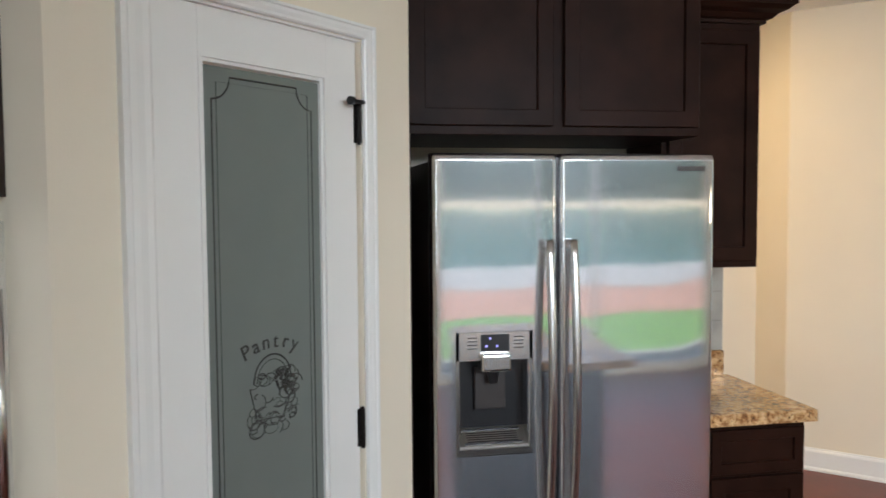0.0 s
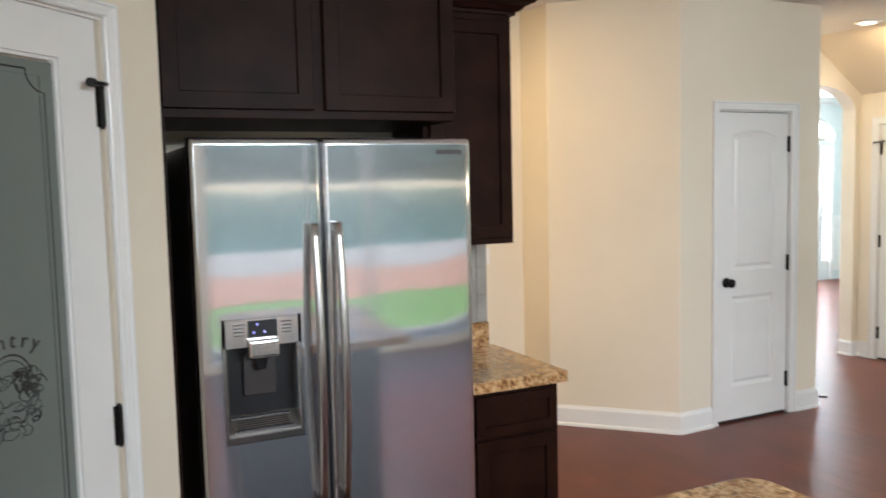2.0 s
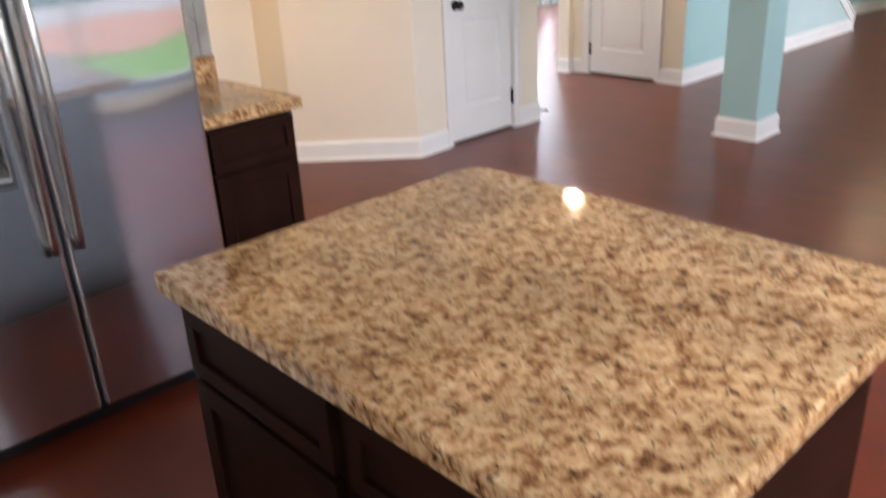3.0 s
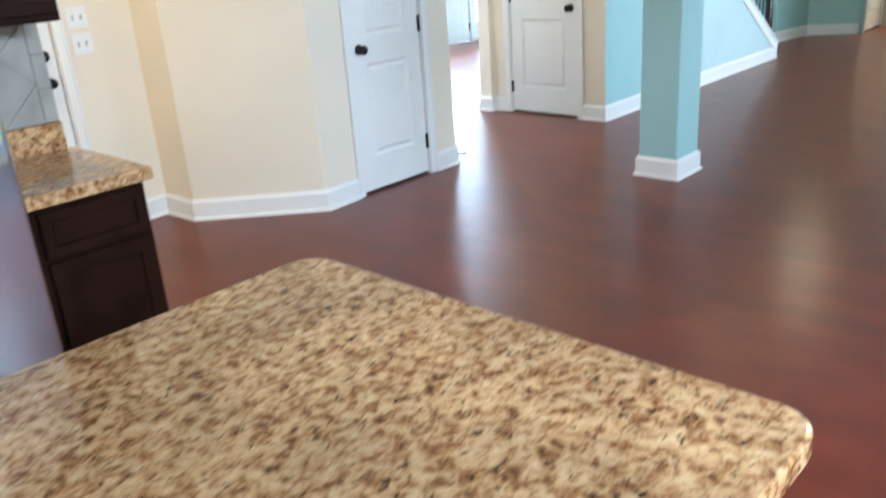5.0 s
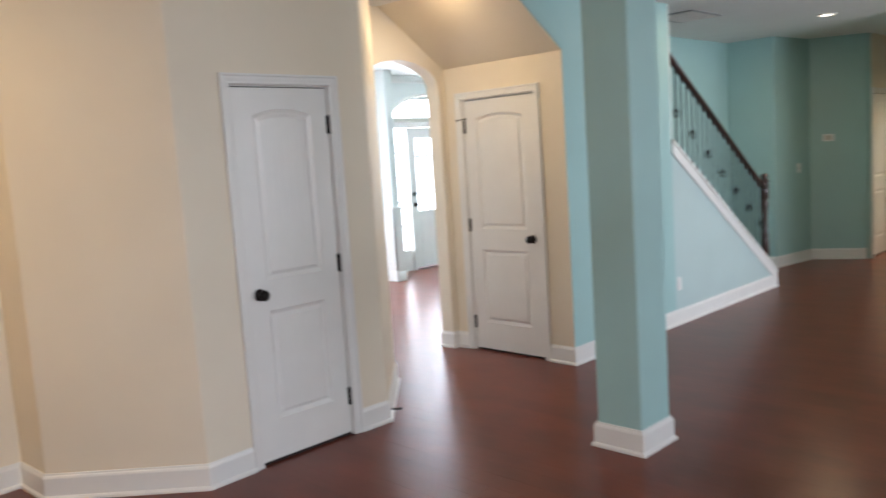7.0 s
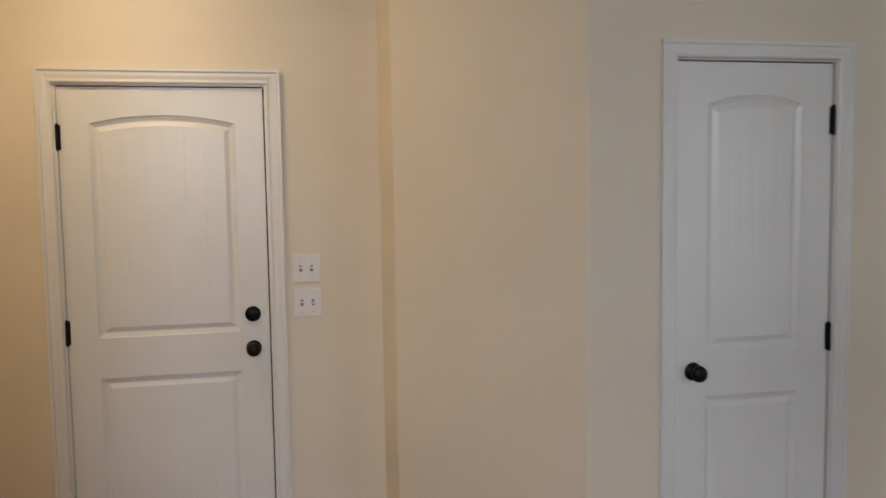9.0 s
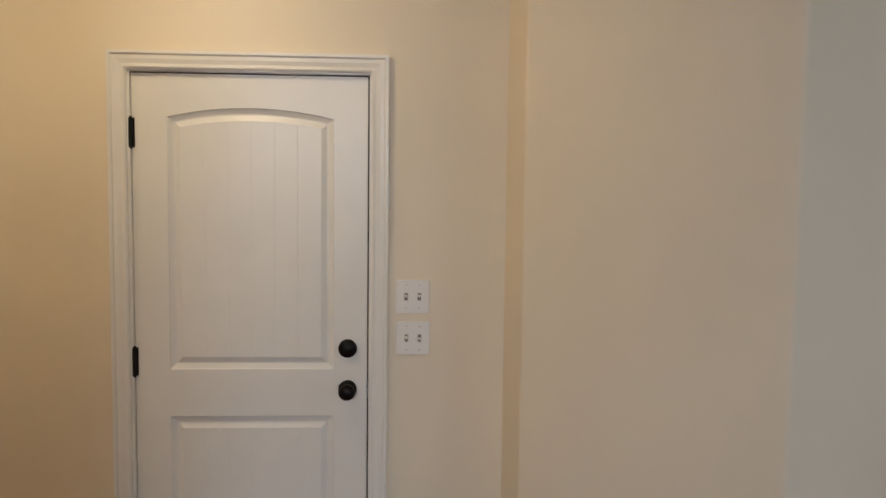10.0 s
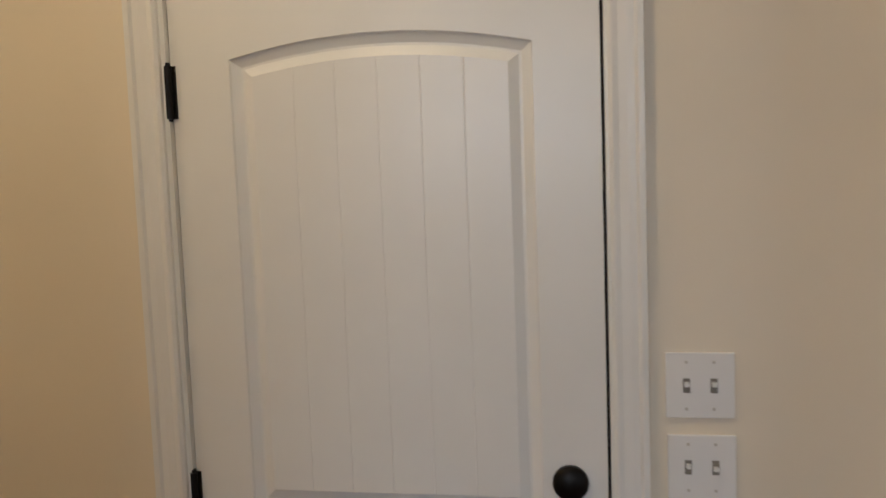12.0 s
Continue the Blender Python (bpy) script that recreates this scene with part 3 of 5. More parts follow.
def knob(x, z):
    turn = Matrix.Translation((x, 0, z)) @ Euler((radians(90), 0, 0)).to_matrix().to_4x4()
    return lathe([(0.001, 0), (0.033, 0), (0.033, 0.004), (0.028, 0.008), (0.012, 0.011), (0.010, 0.026), (0.018, 0.030), (0.027, 0.038), (0.030, 0.048), (0.027, 0.058), (0.016, 0.065), (0.001, 0.067)], m=turn)


def hinge(x, z):
    bm = tube([(x, -0.008, z - 0.05), (x, -0.008, z + 0.05)], 0.0075, sides=10)
    tube([(x, -0.008, z - 0.055), (x, -0.008, z - 0.05)], 0.005, bm)
    tube([(x, -0.008, z + 0.05), (x, -0.008, z + 0.056)], 0.005, bm)
    box(x - 0.012, x + 0.012, -0.004, 0.001, z - 0.05, z + 0.05, bm=bm)
    return bm


def door(name, m, w, h, hinges, label, scale=1.0, deadbolt=False, kz=0.935, slab_bm=None, stop=False, left=0, top=0):
    """hinges: 'l' or 'r', as seen from the face."""
    d = thing(name, m, label, "door", "", "structure")
    s = part("slab", slab_bm or door_slab(w, h - 0.017), M_TRIM, d, "white painted two-panel slab with an arched panel")
    s.location.z = 0.017
    part("casing", casing(w, h, scale, left=left, top=top), M_TRIM, d)
    part("jamb", jamb(w, h, tight=0.0024 if hinges == "l" else 0.005), M_TRIM, d)
    hx = -0.002 if hinges == "l" else w + 0.002
    kx = w - 0.068 if hinges == "l" else 0.068
    for z in (1.832, 1.036, 0.235):
        part("hinge", hinge(hx, z), M_BRONZE, d, "dark bronze butt hinge", smooth=False)
    # near-black strips put the shade of the open joints into colour
    bm = box(w + 0.0005, w + 0.0055, 0.008, 0.030, 0.012, h)
    box(-0.0045, -0.0005, 0.008, 0.030, 0.012, h, bm=bm)
    box(0, w, 0.008, 0.030, h + 0.0005, h + 0.0045, bm=bm)
    part("gap", bm, M_GAPSHADE, d)
    part("threshold_gap", box(0.002, w - 0.002, 0.004, 0.034, 0.0005, 0.016), M_GAPSHADE, d)
    if kz:
        part("knob", knob(kx, kz), M_BRONZE, d, "dark bronze round door knob", True)
    if deadbolt:
        turn = Matrix.Translation((kx, 0, 1.083)) @ Euler((radians(90), 0, 0)).to_matrix().to_4x4()
        part("deadbolt", lathe([(0.001, 0), (0.033, 0), (0.033, 0.010), (0.029, 0.016), (0.001, 0.017)], m=turn), M_BRONZE, d, "round dark bronze deadbolt", True)
        part("strike_plate", box(w - 0.001, w + 0.007, -0.006, 0.004, kz - 0.03, kz + 0.03), M_CHROME, d, "small metal strike plate")
    if stop:
        bm = tube([(hx - 0.035, -0.045, 1.885), (hx + 0.03, -0.02, 1.895)], 0.004, sides=8)
        tube([(hx - 0.042, -0.048, 1.884), (hx - 0.032, -0.044, 1.886)], 0.009, bm, 10)
        tube([(hx + 0.026, -0.022, 1.894), (hx + 0.036, -0.018, 1.896)], 0.009, bm, 10)
        part("hinge_pin_stop", bm, M_BRONZE, d, "dark hinge-pin door stop")
    return d


door("door_1", pose(GX0, GY + 0.012, 0), GX1 - GX0, 2.035, "l", "closed white arched-panel garage door with dark knob and deadbolt", 1.06, True)
door("door_2", pose(CX0, CY + 0.012, 0), CX1 - CX0, 2.035, "r", "closed narrow white arched-panel closet door")
door("door_3", pose(UX + 0.012, UY1, 0, 0, 0, -90), UY1 - UY0, 2.035, "l", "closed white arched-panel door under the stairs", stop=True)
door("door_4", pose(13.572, 3.672, 0), 0.722, 2.035, "l", "closed white arched-panel door in the vestibule")

# pantry door: glazed with frosted glass
PW = 0.610


def glazed_slab(w, h, mx, zb, zt, t=0.035):
    bm = bmesh.new()
    box(0, mx, 0, t, 0, h, 0.002, bm)
    box(w - mx, w, 0, t, 0, h, 0.002, bm)
    box(mx, w - mx, 0, t, 0, zb, bm=bm)
    box(mx, w - mx, 0, t, zt, h, bm=bm)
    for i, d, a in ((0, 0.0, 0.008), (0.008, 0.004, 0.008)):
        x0, x1, z0, z1 = mx + i, w - mx - i, zb + i, zt - i
        box(x0, x0 + a, d - 0.003 * (i == 0), t, z0, z1, bm=bm)
        box(x1 - a, x1, d - 0.003 * (i == 0), t, z0, z1, bm=bm)
        box(x0 + a, x1 - a, d - 0.003 * (i == 0), t, z0, z0 + a, bm=bm)
        box(x0 + a, x1 - a, d - 0.003 * (i == 0), t, z1 - a, z1, bm=bm)
    return bm


pan_at = P0 - PD * 0.660
pn = Vector((-PD.y, PD.x))
pm = pose(pan_at.x + pn.x * 0.012, pan_at.y + pn.y * 0.012, 0, 0, 0, 45)
GZ1 = 1.937
pd = door("door_5", pm, PW, 2.035, "r", "closed white pantry door with a tall frosted glass pane", 0.68, slab_bm=glazed_slab(PW, 2.023, 0.112, 0.25, GZ1 - 0.012), kz=None, left=1.25, top=0.62)
gx0, gx1, gz0, gz1 = 0.128, PW - 0.128, 0.266, GZ1 - 0.016
pane = part("glass_pane", box(gx0, gx1, 0.012, 0.018, gz0, gz1), M_FROST, pd, "grey frosted glass with etched pantry lettering")
part("hinge_pin_stop", tube([(PW - 0.058, -0.04, 1.882), (PW - 0.02, -0.035, 1.883), (PW + 0.008, -0.02, 1.886)], 0.0055, sides=8), M_BRONZE, pd, "dark hinge-pin door stop")
part("stop_tip", tube([(PW - 0.070, -0.041, 1.882), (PW - 0.056, -0.04, 1.882)], 0.011, sides=10), M_BLACK, pd)

# etched border: a dark line with scooped corners, and a fine straight one that crosses them
bm = bmesh.new()
x0, x1, z0, z1, r = gx0 + 0.026, gx1 - 0.026, gz0 + 0.026, gz1 - 0.020, 0.050
order = []
for cx, cz, a0 in ((x0, z1, -90), (x1, z1, 180), (x1, z0, 90), (x0, z0, 0)):
    order += [(cx + r * math.cos(radians(a0 + 15 * k)), cz + r * math.sin(radians(a0 + 15 * k))) for k in range(7)]
tube([(x, 0.0115, z) for x, z in order + order[:1]], 0.0021, bm, 4)
x0, x1, z0, z1 = x0 + 0.013, x1 - 0.013, z0 + 0.013, z1 - 0.013
tube([(x, 0.0115, z) for x, z in ((x0, z0), (x0, z1), (x1, z1), (x1, z0), (x0, z0))], 0.0011, bm, 4)
part("etched_border", bm, M_ETCH, pd, "dark etched border line")


def letters(text, cx, cz, radius, size, y, parent):
    """Upright letters along a shallow arch, each a mesh of its own."""
    n = len(text)
    for i, ch in enumerate(text):
        cu = bpy.data.curves.new("letter", "FONT")
        cu.body, cu.size, cu.extrude, cu.align_x = ch, size, 0.0006, "CENTER"
        tmp = bpy.data.objects.new("letter", cu)
        me = bpy.data.meshes.new_from_object(tmp)
        bpy.data.objects.remove(tmp)
        me.materials.append(M_ETCH)
        a = (i - (n - 1) / 2) * 0.83 * size * 0.62 / radius * 1.12
        ob = new("letter", me)
        ob.parent = parent
        ob.matrix_local = Matrix.Translation((cx + radius * math.sin(a), y, cz + radius * (math.cos(a) - 1))) @ Euler((radians(90), 0, 0)).to_matrix().to_4x4() @ Euler((0, 0, -a)).to_matrix().to_4x4()


letters("Pantry", PW / 2 + 0.006, 1.292, 0.17, 0.050, 0.0105, pane)
# etched basket of produce below the lettering
rnd = random.Random(4)
bm = bmesh.new()
bx, bz = PW / 2 + 0.010, 1.185
E_Y = 0.0112
line = lambda pts, w: tube([(bx + x, E_Y, bz + z) for x, z in pts], w, bm, 4)
line([(0.058 * math.cos(a), 0.030 + 0.062 * math.sin(a)) for a in [math.pi * k / 14 for k in range(15)]], 0.0022)
line([(0.048 * math.cos(a), 0.030 + 0.050 * math.sin(a)) for a in [math.pi * k / 14 for k in range(15)]], 0.0012)
line([(-0.070, 0.02), (-0.05, -0.055), (0.03, -0.06), (0.062, 0.0)], 0.0016)
for k in range(60):
    cx, cz = rnd.uniform(-0.07, 0.08), rnd.uniform(-0.085, 0.045)
    r = rnd.uniform(0.008, 0.024)
    a0, a1 = rnd.uniform(0, 6.28), rnd.uniform(2.0, 6.2)
    sq = rnd.uniform(0.5, 1.0)
    line([(cx + r * math.cos(a0 + a1 * j / 9), cz + sq * r * math.sin(a0 + a1 * j / 9)) for j in range(10)], rnd.uniform(0.0008, 0.0016))
for k in range(30):
    cx, cz = rnd.uniform(0.015, 0.055), rnd.uniform(0.0, 0.05)
    line([(cx, cz), (cx + rnd.uniform(-0.012, 0.012), cz + rnd.uniform(-0.012, 0.012))], 0.003)
part("etched_basket", bm, M_ETCH, pane, "etched drawing of a basket with produce")

# open doorway to the bright bathroom at the hall's end: casing, and the room beyond
d6 = thing("door_6", pose(14.36 + 0.012, 3.54, 0, 0, 0, -90), "white cased doorway open to a lit room", "doorway", "", "structure")
part("casing", casing(0.64, 2.035, 1.0), M_TRIM, d6)
part("jamb", jamb(0.64, 2.035), M_TRIM, d6)
bm = bmesh.new()
box(14.48, 16.4, 4.2, 4.3, 0, CEIL, bm=bm)
box(16.3, 16.4, 2.0, 4.2, 0, CEIL, bm=bm)
box(14.48, 16.4, 1.9, 2.0, 0, CEIL, bm=bm)
structure("wall_bathroom", bm, M_CREAM, "cream painted walls of the small room beyond", "wall")
structure("ceiling_bathroom", box(14.48, 16.4, 1.9, 4.3, CEIL, CEIL + 0.1), M_CEIL, "white ceiling of the small room beyond", "ceiling")
structure("floor_bathroom", box(14.60, 16.4, 1.9, 4.3, -0.1, -0.003), M_TILE, "pale tiled floor of the small room", "floor")
lamp("bathroom_light", "AREA", look((15.4, 3.1, 2.7), (15.4, 3.1, 0)), 100, (1.0, 0.87, 0.68), 0.3)


# ---- kitchen ----
def shaker(bm, x0, x1, z0, z1, y, rail=0.055, t=0.02):
    """A framed door or drawer front facing -y in one skin: eased outer edge, flat frame, panel set back."""
    e = 0.002

    def ring(i, d):
        return [bm.verts.new((x, y + d, z)) for x, z in ((x0 + i, z0 + i), (x1 - i, z0 + i), (x1 - i, z1 - i), (x0 + i, z1 - i))]
    rows = [ring(0, t), ring(0, e), ring(e, 0), ring(rail - 0.002, 0), ring(rail, 0.002), ring(rail + 0.001, 0.011)]
    for a, c in zip(rows, rows[1:]):
        for k in range(4):
            bm.faces.new((a[k], a[(k + 1) % 4], c[(k + 1) % 4], c[k]))
    bm.faces.new(rows[0][::-1])
    bm.faces.new(rows[-1])
    return bm


def cabinet(name, m, w, d, z0, z1, fronts, label, toe=0.0):
    """fronts: (kind, x0, x1, z0, z1), in front of a body whose face frame lies at y = 0."""
    c = thing(name, m, label, "cabinet")
    bm = box(0, w, 0, d, z0 + toe, z1, 0.002)
    if toe:
        box(0.004, w - 0.004, 0.07, d, z0, z0 + toe, bm=bm)
    part("body", bm, M_ESP, c)
    for kind, a, e, f, g in fronts:
        part(kind, shaker(bmesh.new(), a, e, f, g, -0.021, 0.05 if kind == "door" else 0.036), M_ESP, c)
    return c


CABCROWN = [(0, 0), (0.014, 0), (0.016, 0.012), (0.03, 0.016), (0.045, 0.032), (0.07, 0.042), (0.085, 0.056), (0.092, 0.058), (0.092, 0.070), (0, 0.070)]
# over the refrigerator
c = cabinet("cabinet", pose(1.418, 2.74, 0), 0.960, 0.578, 1.835, 2.42, [("door", 0.016, 0.466, 1.862, 2.40), ("door", 0.502, 0.952, 1.862, 2.40)], "espresso-stained wall cabinet with two framed doors above the refrigerator")
part("crown", sweep([(0, 0.5), (0, 0), (0.960, 0), (0.960, 0.25)], [(o, z + 2.40) for o, z in CABCROWN]), M_ESP, c)
part("refrigerator_panel", box(0.0, 0.022, 0.0, 0.578, 0.0, 1.835), M_ESP, c, "tall espresso-stained end panel")
# narrow wall cabinet
c = cabinet("cabinet", pose(2.380, 3.01, 0), 0.378, 0.308, 1.385, 2.29, [("door", 0.02, 0.366, 1.41, 2.235)], "narrow espresso-stained wall cabinet with one framed door")
part("crown", sweep([(0.0, 0), (0.378, 0), (0.378, 0.30)], [(o, z + 2.262) for o, z in CABCROWN]), M_ESP, c)
# base cabinet
cabinet("cabinet", pose(2.425, 2.79, 0), 0.385, 0.528, 0.0, 0.878, [("drawer", 0.03, 0.373, 0.705, 0.855), ("door", 0.03, 0.373, 0.125, 0.690)], "espresso-stained base cabinet with a drawer over a door", toe=0.1)


def rounded(x0, x1, y0, y1, radii, n=6):
    out = []
    for (cx, cy, sx, sy, a0), r in zip(((x0, y0, 1, 1, 180), (x1, y0, -1, 1, 270), (x1, y1, -1, -1, 0), (x0, y1, 1, -1, 90)), radii):
        for k in range(n + 1):
            a = radians(a0 + 90 * k / n)
            out.append((cx + sx * r + r * math.cos(a), cy + sy * r + r * math.sin(a)))
    return out


def worktop(bm, outline, z0, z1, eased=0.005):
    cx = sum(p[0] for p in outline) / len(outline)
    cy = sum(p[1] for p in outline) / len(outline)

    def ring(i, z):
        return [bm.verts.new((x - i * (1 if x > cx else -1), y - i * (1 if y > cy else -1), z)) for x, y in outline]
    rows = [ring(0, z0), ring(0, z1 - eased), ring(eased * 0.3, z1 - eased * 0.3), ring(eased, z1)]
    for a, c in zip(rows, rows[1:]):
        for k in range(len(a)):
            bm.faces.new((a[k], a[(k + 1) % len(a)], c[(k + 1) % len(a)], c[k]))
    bm.faces.new(rows[0][::-1])
    bm.faces.new(rows[-1])
    return bm


w = thing("worktop", pose(0, 0, 0), "short tan speckled granite worktop on the base cabinet", "worktop")
part("slab", worktop(bmesh.new(), rounded(2.412, 2.829, 2.735, 3.318, (0.004, 0.012, 0.004, 0.004)), 0.880, 0.920), M_GRANITE, w)
part("upstand", box(2.412, 2.797, 3.296, 3.318, 0.9205, 1.022, 0.002), M_GRANITE, w, "low granite upstand")

# stone backsplash: tiles laid on the diagonal, with an upright border at the end
bs = thing("backsplash", pose(0, 0, 0), "grey stone tiles laid diagonally behind the worktop", "backsplash", "", "structure")
BX0, BX1, BZ0, BZ1 = 2.401, 2.744, 1.0245, 1.3835
part("grout", box(2.40, 2.796, 3.314, 3.3195, 1.023, 1.384), M_GROUT, bs)


def clipped(poly, axis, limit, keep):
    """The part of a convex outline on one side of a straight line."""
    out = []
    for p, q in zip(poly, poly[1:] + poly[:1]):
        a, c = keep * (p[axis] - limit), keep * (q[axis] - limit)
        if a >= 0:
            out.append(p)
        if a * c < 0:
            f = a / (a - c)
            out.append((p[0] + f * (q[0] - p[0]), p[1] + f * (q[1] - p[1])))
    return out


half = 0.152 / math.sqrt(2) - 0.0016
step = 0.152 / math.sqrt(2)
for i in range(-1, 6):
    for j in range(-1, 6):
        if (i + j) % 2:
            continue
        cx, cz = BX1 - i * step, BZ0 + j * step + 0.03
        poly = [(cx + half, cz), (cx, cz + half), (cx - half, cz), (cx, cz - half)]
        for axis, limit, keep in ((0, BX0, 1), (0, BX1, -1), (1, BZ0, 1), (1, BZ1, -1)):
            poly = clipped(poly, axis, limit, keep) if len(poly) > 2 else poly
        if len(poly) > 2:
            part("tile", prism(poly, 3.309, 3.3142), M_TILE, bs)
for k in range(3):
    part("tile", box(2.7472, 2.796, 3.3085, 3.3142, BZ0 + 0.12 * k, BZ0 + 0.12 * k + 0.117, 0.0012, seg=1), M_TILE, bs)


def outlet(name, m, w, h, kind, label):
    o = thing(name, m, label, "switch" if kind == "switch" else "outlet")
    part("plate", box(-w / 2, w / 2, -0.006, 0, -h / 2, h / 2, 0.002), M_PLATE, o)
    if kind == "switch":
        for x in (-w * 0.2, w * 0.2):
            part("toggle_frame", box(x - 0.006, x + 0.006, -0.0068, -0.004, -0.013, 0.013), M_GROUT, o)
            s = 0.35 if not (x > 0 and "lower" in label) else -0.35
            bm = box(x - 0.004, x + 0.004, -0.015, -0.005, -0.005 + 0.004 * (s > 0), 0.005 - 0.004 * (s < 0) + 0.002, 0.001)
            part("toggle", bm, M_PLATE, o)
            for z in (-0.042, 0.042):
                part("screw", lathe([(0.001, 0), (0.003, 0), (0.003, 0.001), (0.001, 0.0015)], m=Matrix.Translation((x, -0.006, z)) @ Euler((radians(90), 0, 0)).to_matrix().to_4x4(), sides=8), M_NICHE, o)
    elif kind == "outlet":
        for z in (-0.02, 0.02):
            part("socket", box(-0.016, 0.016, -0.008, -0.004, z - 0.014, z + 0.014, 0.003), M_PLATE, o)
    elif kind == "thermostat":
        part("screen", box(-w * 0.28, w * 0.28, -0.022, -0.005, -h * 0.3, h * 0.3, 0.003), M_NICHE, o)
    return o


outlet("wall_outlet", pose(2.56, 3.309, 1.15), 0.072, 0.115, "outlet", "white outlet plate on the tiled backsplash")
outlet("light_switch", pose(3.698, GY, 1.271), 0.117, 0.117, "switch", "white double toggle switch plate, the upper one")
outlet("light_switch", pose(3.700, GY, 1.123), 0.117, 0.117, "switch", "white double toggle switch plate, the lower one")
outlet("wall_outlet", pose(9.12, TY - 0.003, 0.36), 0.072, 0.115, "outlet", "white outlet plate low on the teal stair wall")
outlet("thermostat", pose(13.30, 4.09, 1.53, 0, 0, -67.7), 0.13, 0.09, "thermostat", "small white thermostat on the teal wall")
outlet("light_switch", pose(12.95, 4.324, 1.18, 0, 0, -8.2), 0.08, 0.115, "switch", "small white switch plate on the teal wall")

# ---- refrigerator ----
FX0, FX1, FY = 1.495, 2.405, 2.675
fr = thing("refrigerator", pose(0, 0, 0), "stainless steel side-by-side refrigerator with an ice and water dispenser", "refrigerator")
part("body", box(FX0 + 0.004, FX1 - 0.004, FY + 0.085, 3.30, 0.06, 1.755, 0.004), M_SIDE, fr, "dark textured cabinet sides")
part("grille", box(FX0 + 0.01, FX1 - 0.01, FY + 0.05, 3.25, 0.003, 0.06), M_BLACK, fr, "black toe grille")
part("hinge_cover", box(FX0 + 0.02, FX0 + 0.12, FY + 0.03, FY + 0.2, 1.7552, 1.772, 0.004), M_BLACK, fr)
part("hinge_cover", box(FX1 - 0.12, FX1 - 0.02, FY + 0.03, FY + 0.2, 1.7552, 1.772, 0.004), M_BLACK, fr)


def steel_door(x0, x1, z0, z1, cut=None):
    """A door skin with a shallow crown across its width and rolled edges; cut (x0, x1, z0, z1) is left open."""
    bm = bmesh.new()
    nx = 18
    xs = sorted({x0 + (x1 - x0) * k / nx for k in range(nx + 1)} | {x0 + 0.004, x0 + 0.008, x0 + 0.012, x0 + 0.018, x1 - 0.004, x1 - 0.008, x1 - 0.012, x1 - 0.018} | ({cut[0], cut[1]} if cut else set()))
    zs = sorted({z0, z0 + 0.004, z1 - 0.05, z1 - 0.03, z1 - 0.022, z1 - 0.018, z1 - 0.009, z1 - 0.003, z1} | {z0 + (z1 - z0) * k / 60 for k in range(1, 60)} | ({cut[2], cut[3]} if cut else set()))

    def y(x, z):
        u = (x - x0) / (x1 - x0) * 2 - 1
        s = 0.005 * abs(u) ** 4
        s += 0.012 * max(0, 1 - (min(x - x0, x1 - x) / 0.012)) ** 2
        s += 0.016 * max(0, 1 - (z1 - z) / 0.018) ** 2
        # slight buckling of the sheet
        s += 0.00012 * math.sin(11.0 * z + 0.4 * x) + 0.00008 * math.sin(33.0 * z + 0.9 * math.cos(13 * x))
        return FY + s
    g = {(i, j): bm.verts.new((x, y(x, z), z)) for i, x in enumerate(xs) for j, z in enumerate(zs)}
    for i in range(len(xs) - 1):
        for j in range(len(zs) - 1):
            if cut and cut[0] - 1e-6 <= xs[i] < cut[1] - 1e-6 and cut[2] - 1e-6 <= zs[j] < cut[3] - 1e-6:
                continue
            bm.faces.new((g[i, j], g[i + 1, j], g[i + 1, j + 1], g[i, j + 1]))
    yb = FY + 0.078
    a, c = len(xs) - 1, len(zs) - 1
    ring = [g[i, 0] for i in range(a + 1)] + [g[a, j] for j in range(1, c + 1)] + [g[i, c] for i in range(a - 1, -1, -1)] + [g[0, j] for j in range(c - 1, 0, -1)]
    back = [bm.verts.new((v.co.x, yb, v.co.z)) for v in ring]
    n = len(ring)
    for k in range(n):
        bm.faces.new((ring[k], ring[(k + 1) % n], back[(k + 1) % n], back[k]))
    return bm


DX0, DX1, DZ0, DZ1 = 1.562, 1.803, 0.855, 1.236
XM = 1.888
fd = part("freezer_door", steel_door(FX0, XM - 0.005, 0.07, 1.775, (DX0, DX1, DZ0, DZ1)), M_STEEL, fr, "brushed stainless door with dispenser", True)
rd = part("fridge_door", steel_door(XM + 0.005, FX1, 0.07, 1.775), M_STEEL, fr, "brushed stainless door", True)
part("door_gasket", box(XM - 0.0045, XM + 0.0045, FY + 0.03, FY + 0.08, 0.08, 1.765), M_BLACK, fr)
part("badge", box(2.274, 2.367, FY - 0.001, FY + 0.006, 1.722, 1.736, 0.001), M_SIDE, rd, "small dark maker's badge")
for x in (1.846, 1.922):
    pts = [(x, FY - 0.012 - 0.055 * math.sin(math.pi * (0.10 + 0.80 * k / 20)) , 0.640 + 0.873 * k / 20) for k in range(21)]
    bm = tube(pts, 0.0135, sides=14)
    tube([(x, FY + 0.01, 0.662), (x, FY - 0.03, 0.662)], 0.010, bm, 10)
    tube([(x, FY + 0.01, 1.492), (x, FY - 0.03, 1.492)], 0.010, bm, 10)
    part("handle", bm, M_CHROME, fd if x < XM else rd, "long bowed polished handle", True)
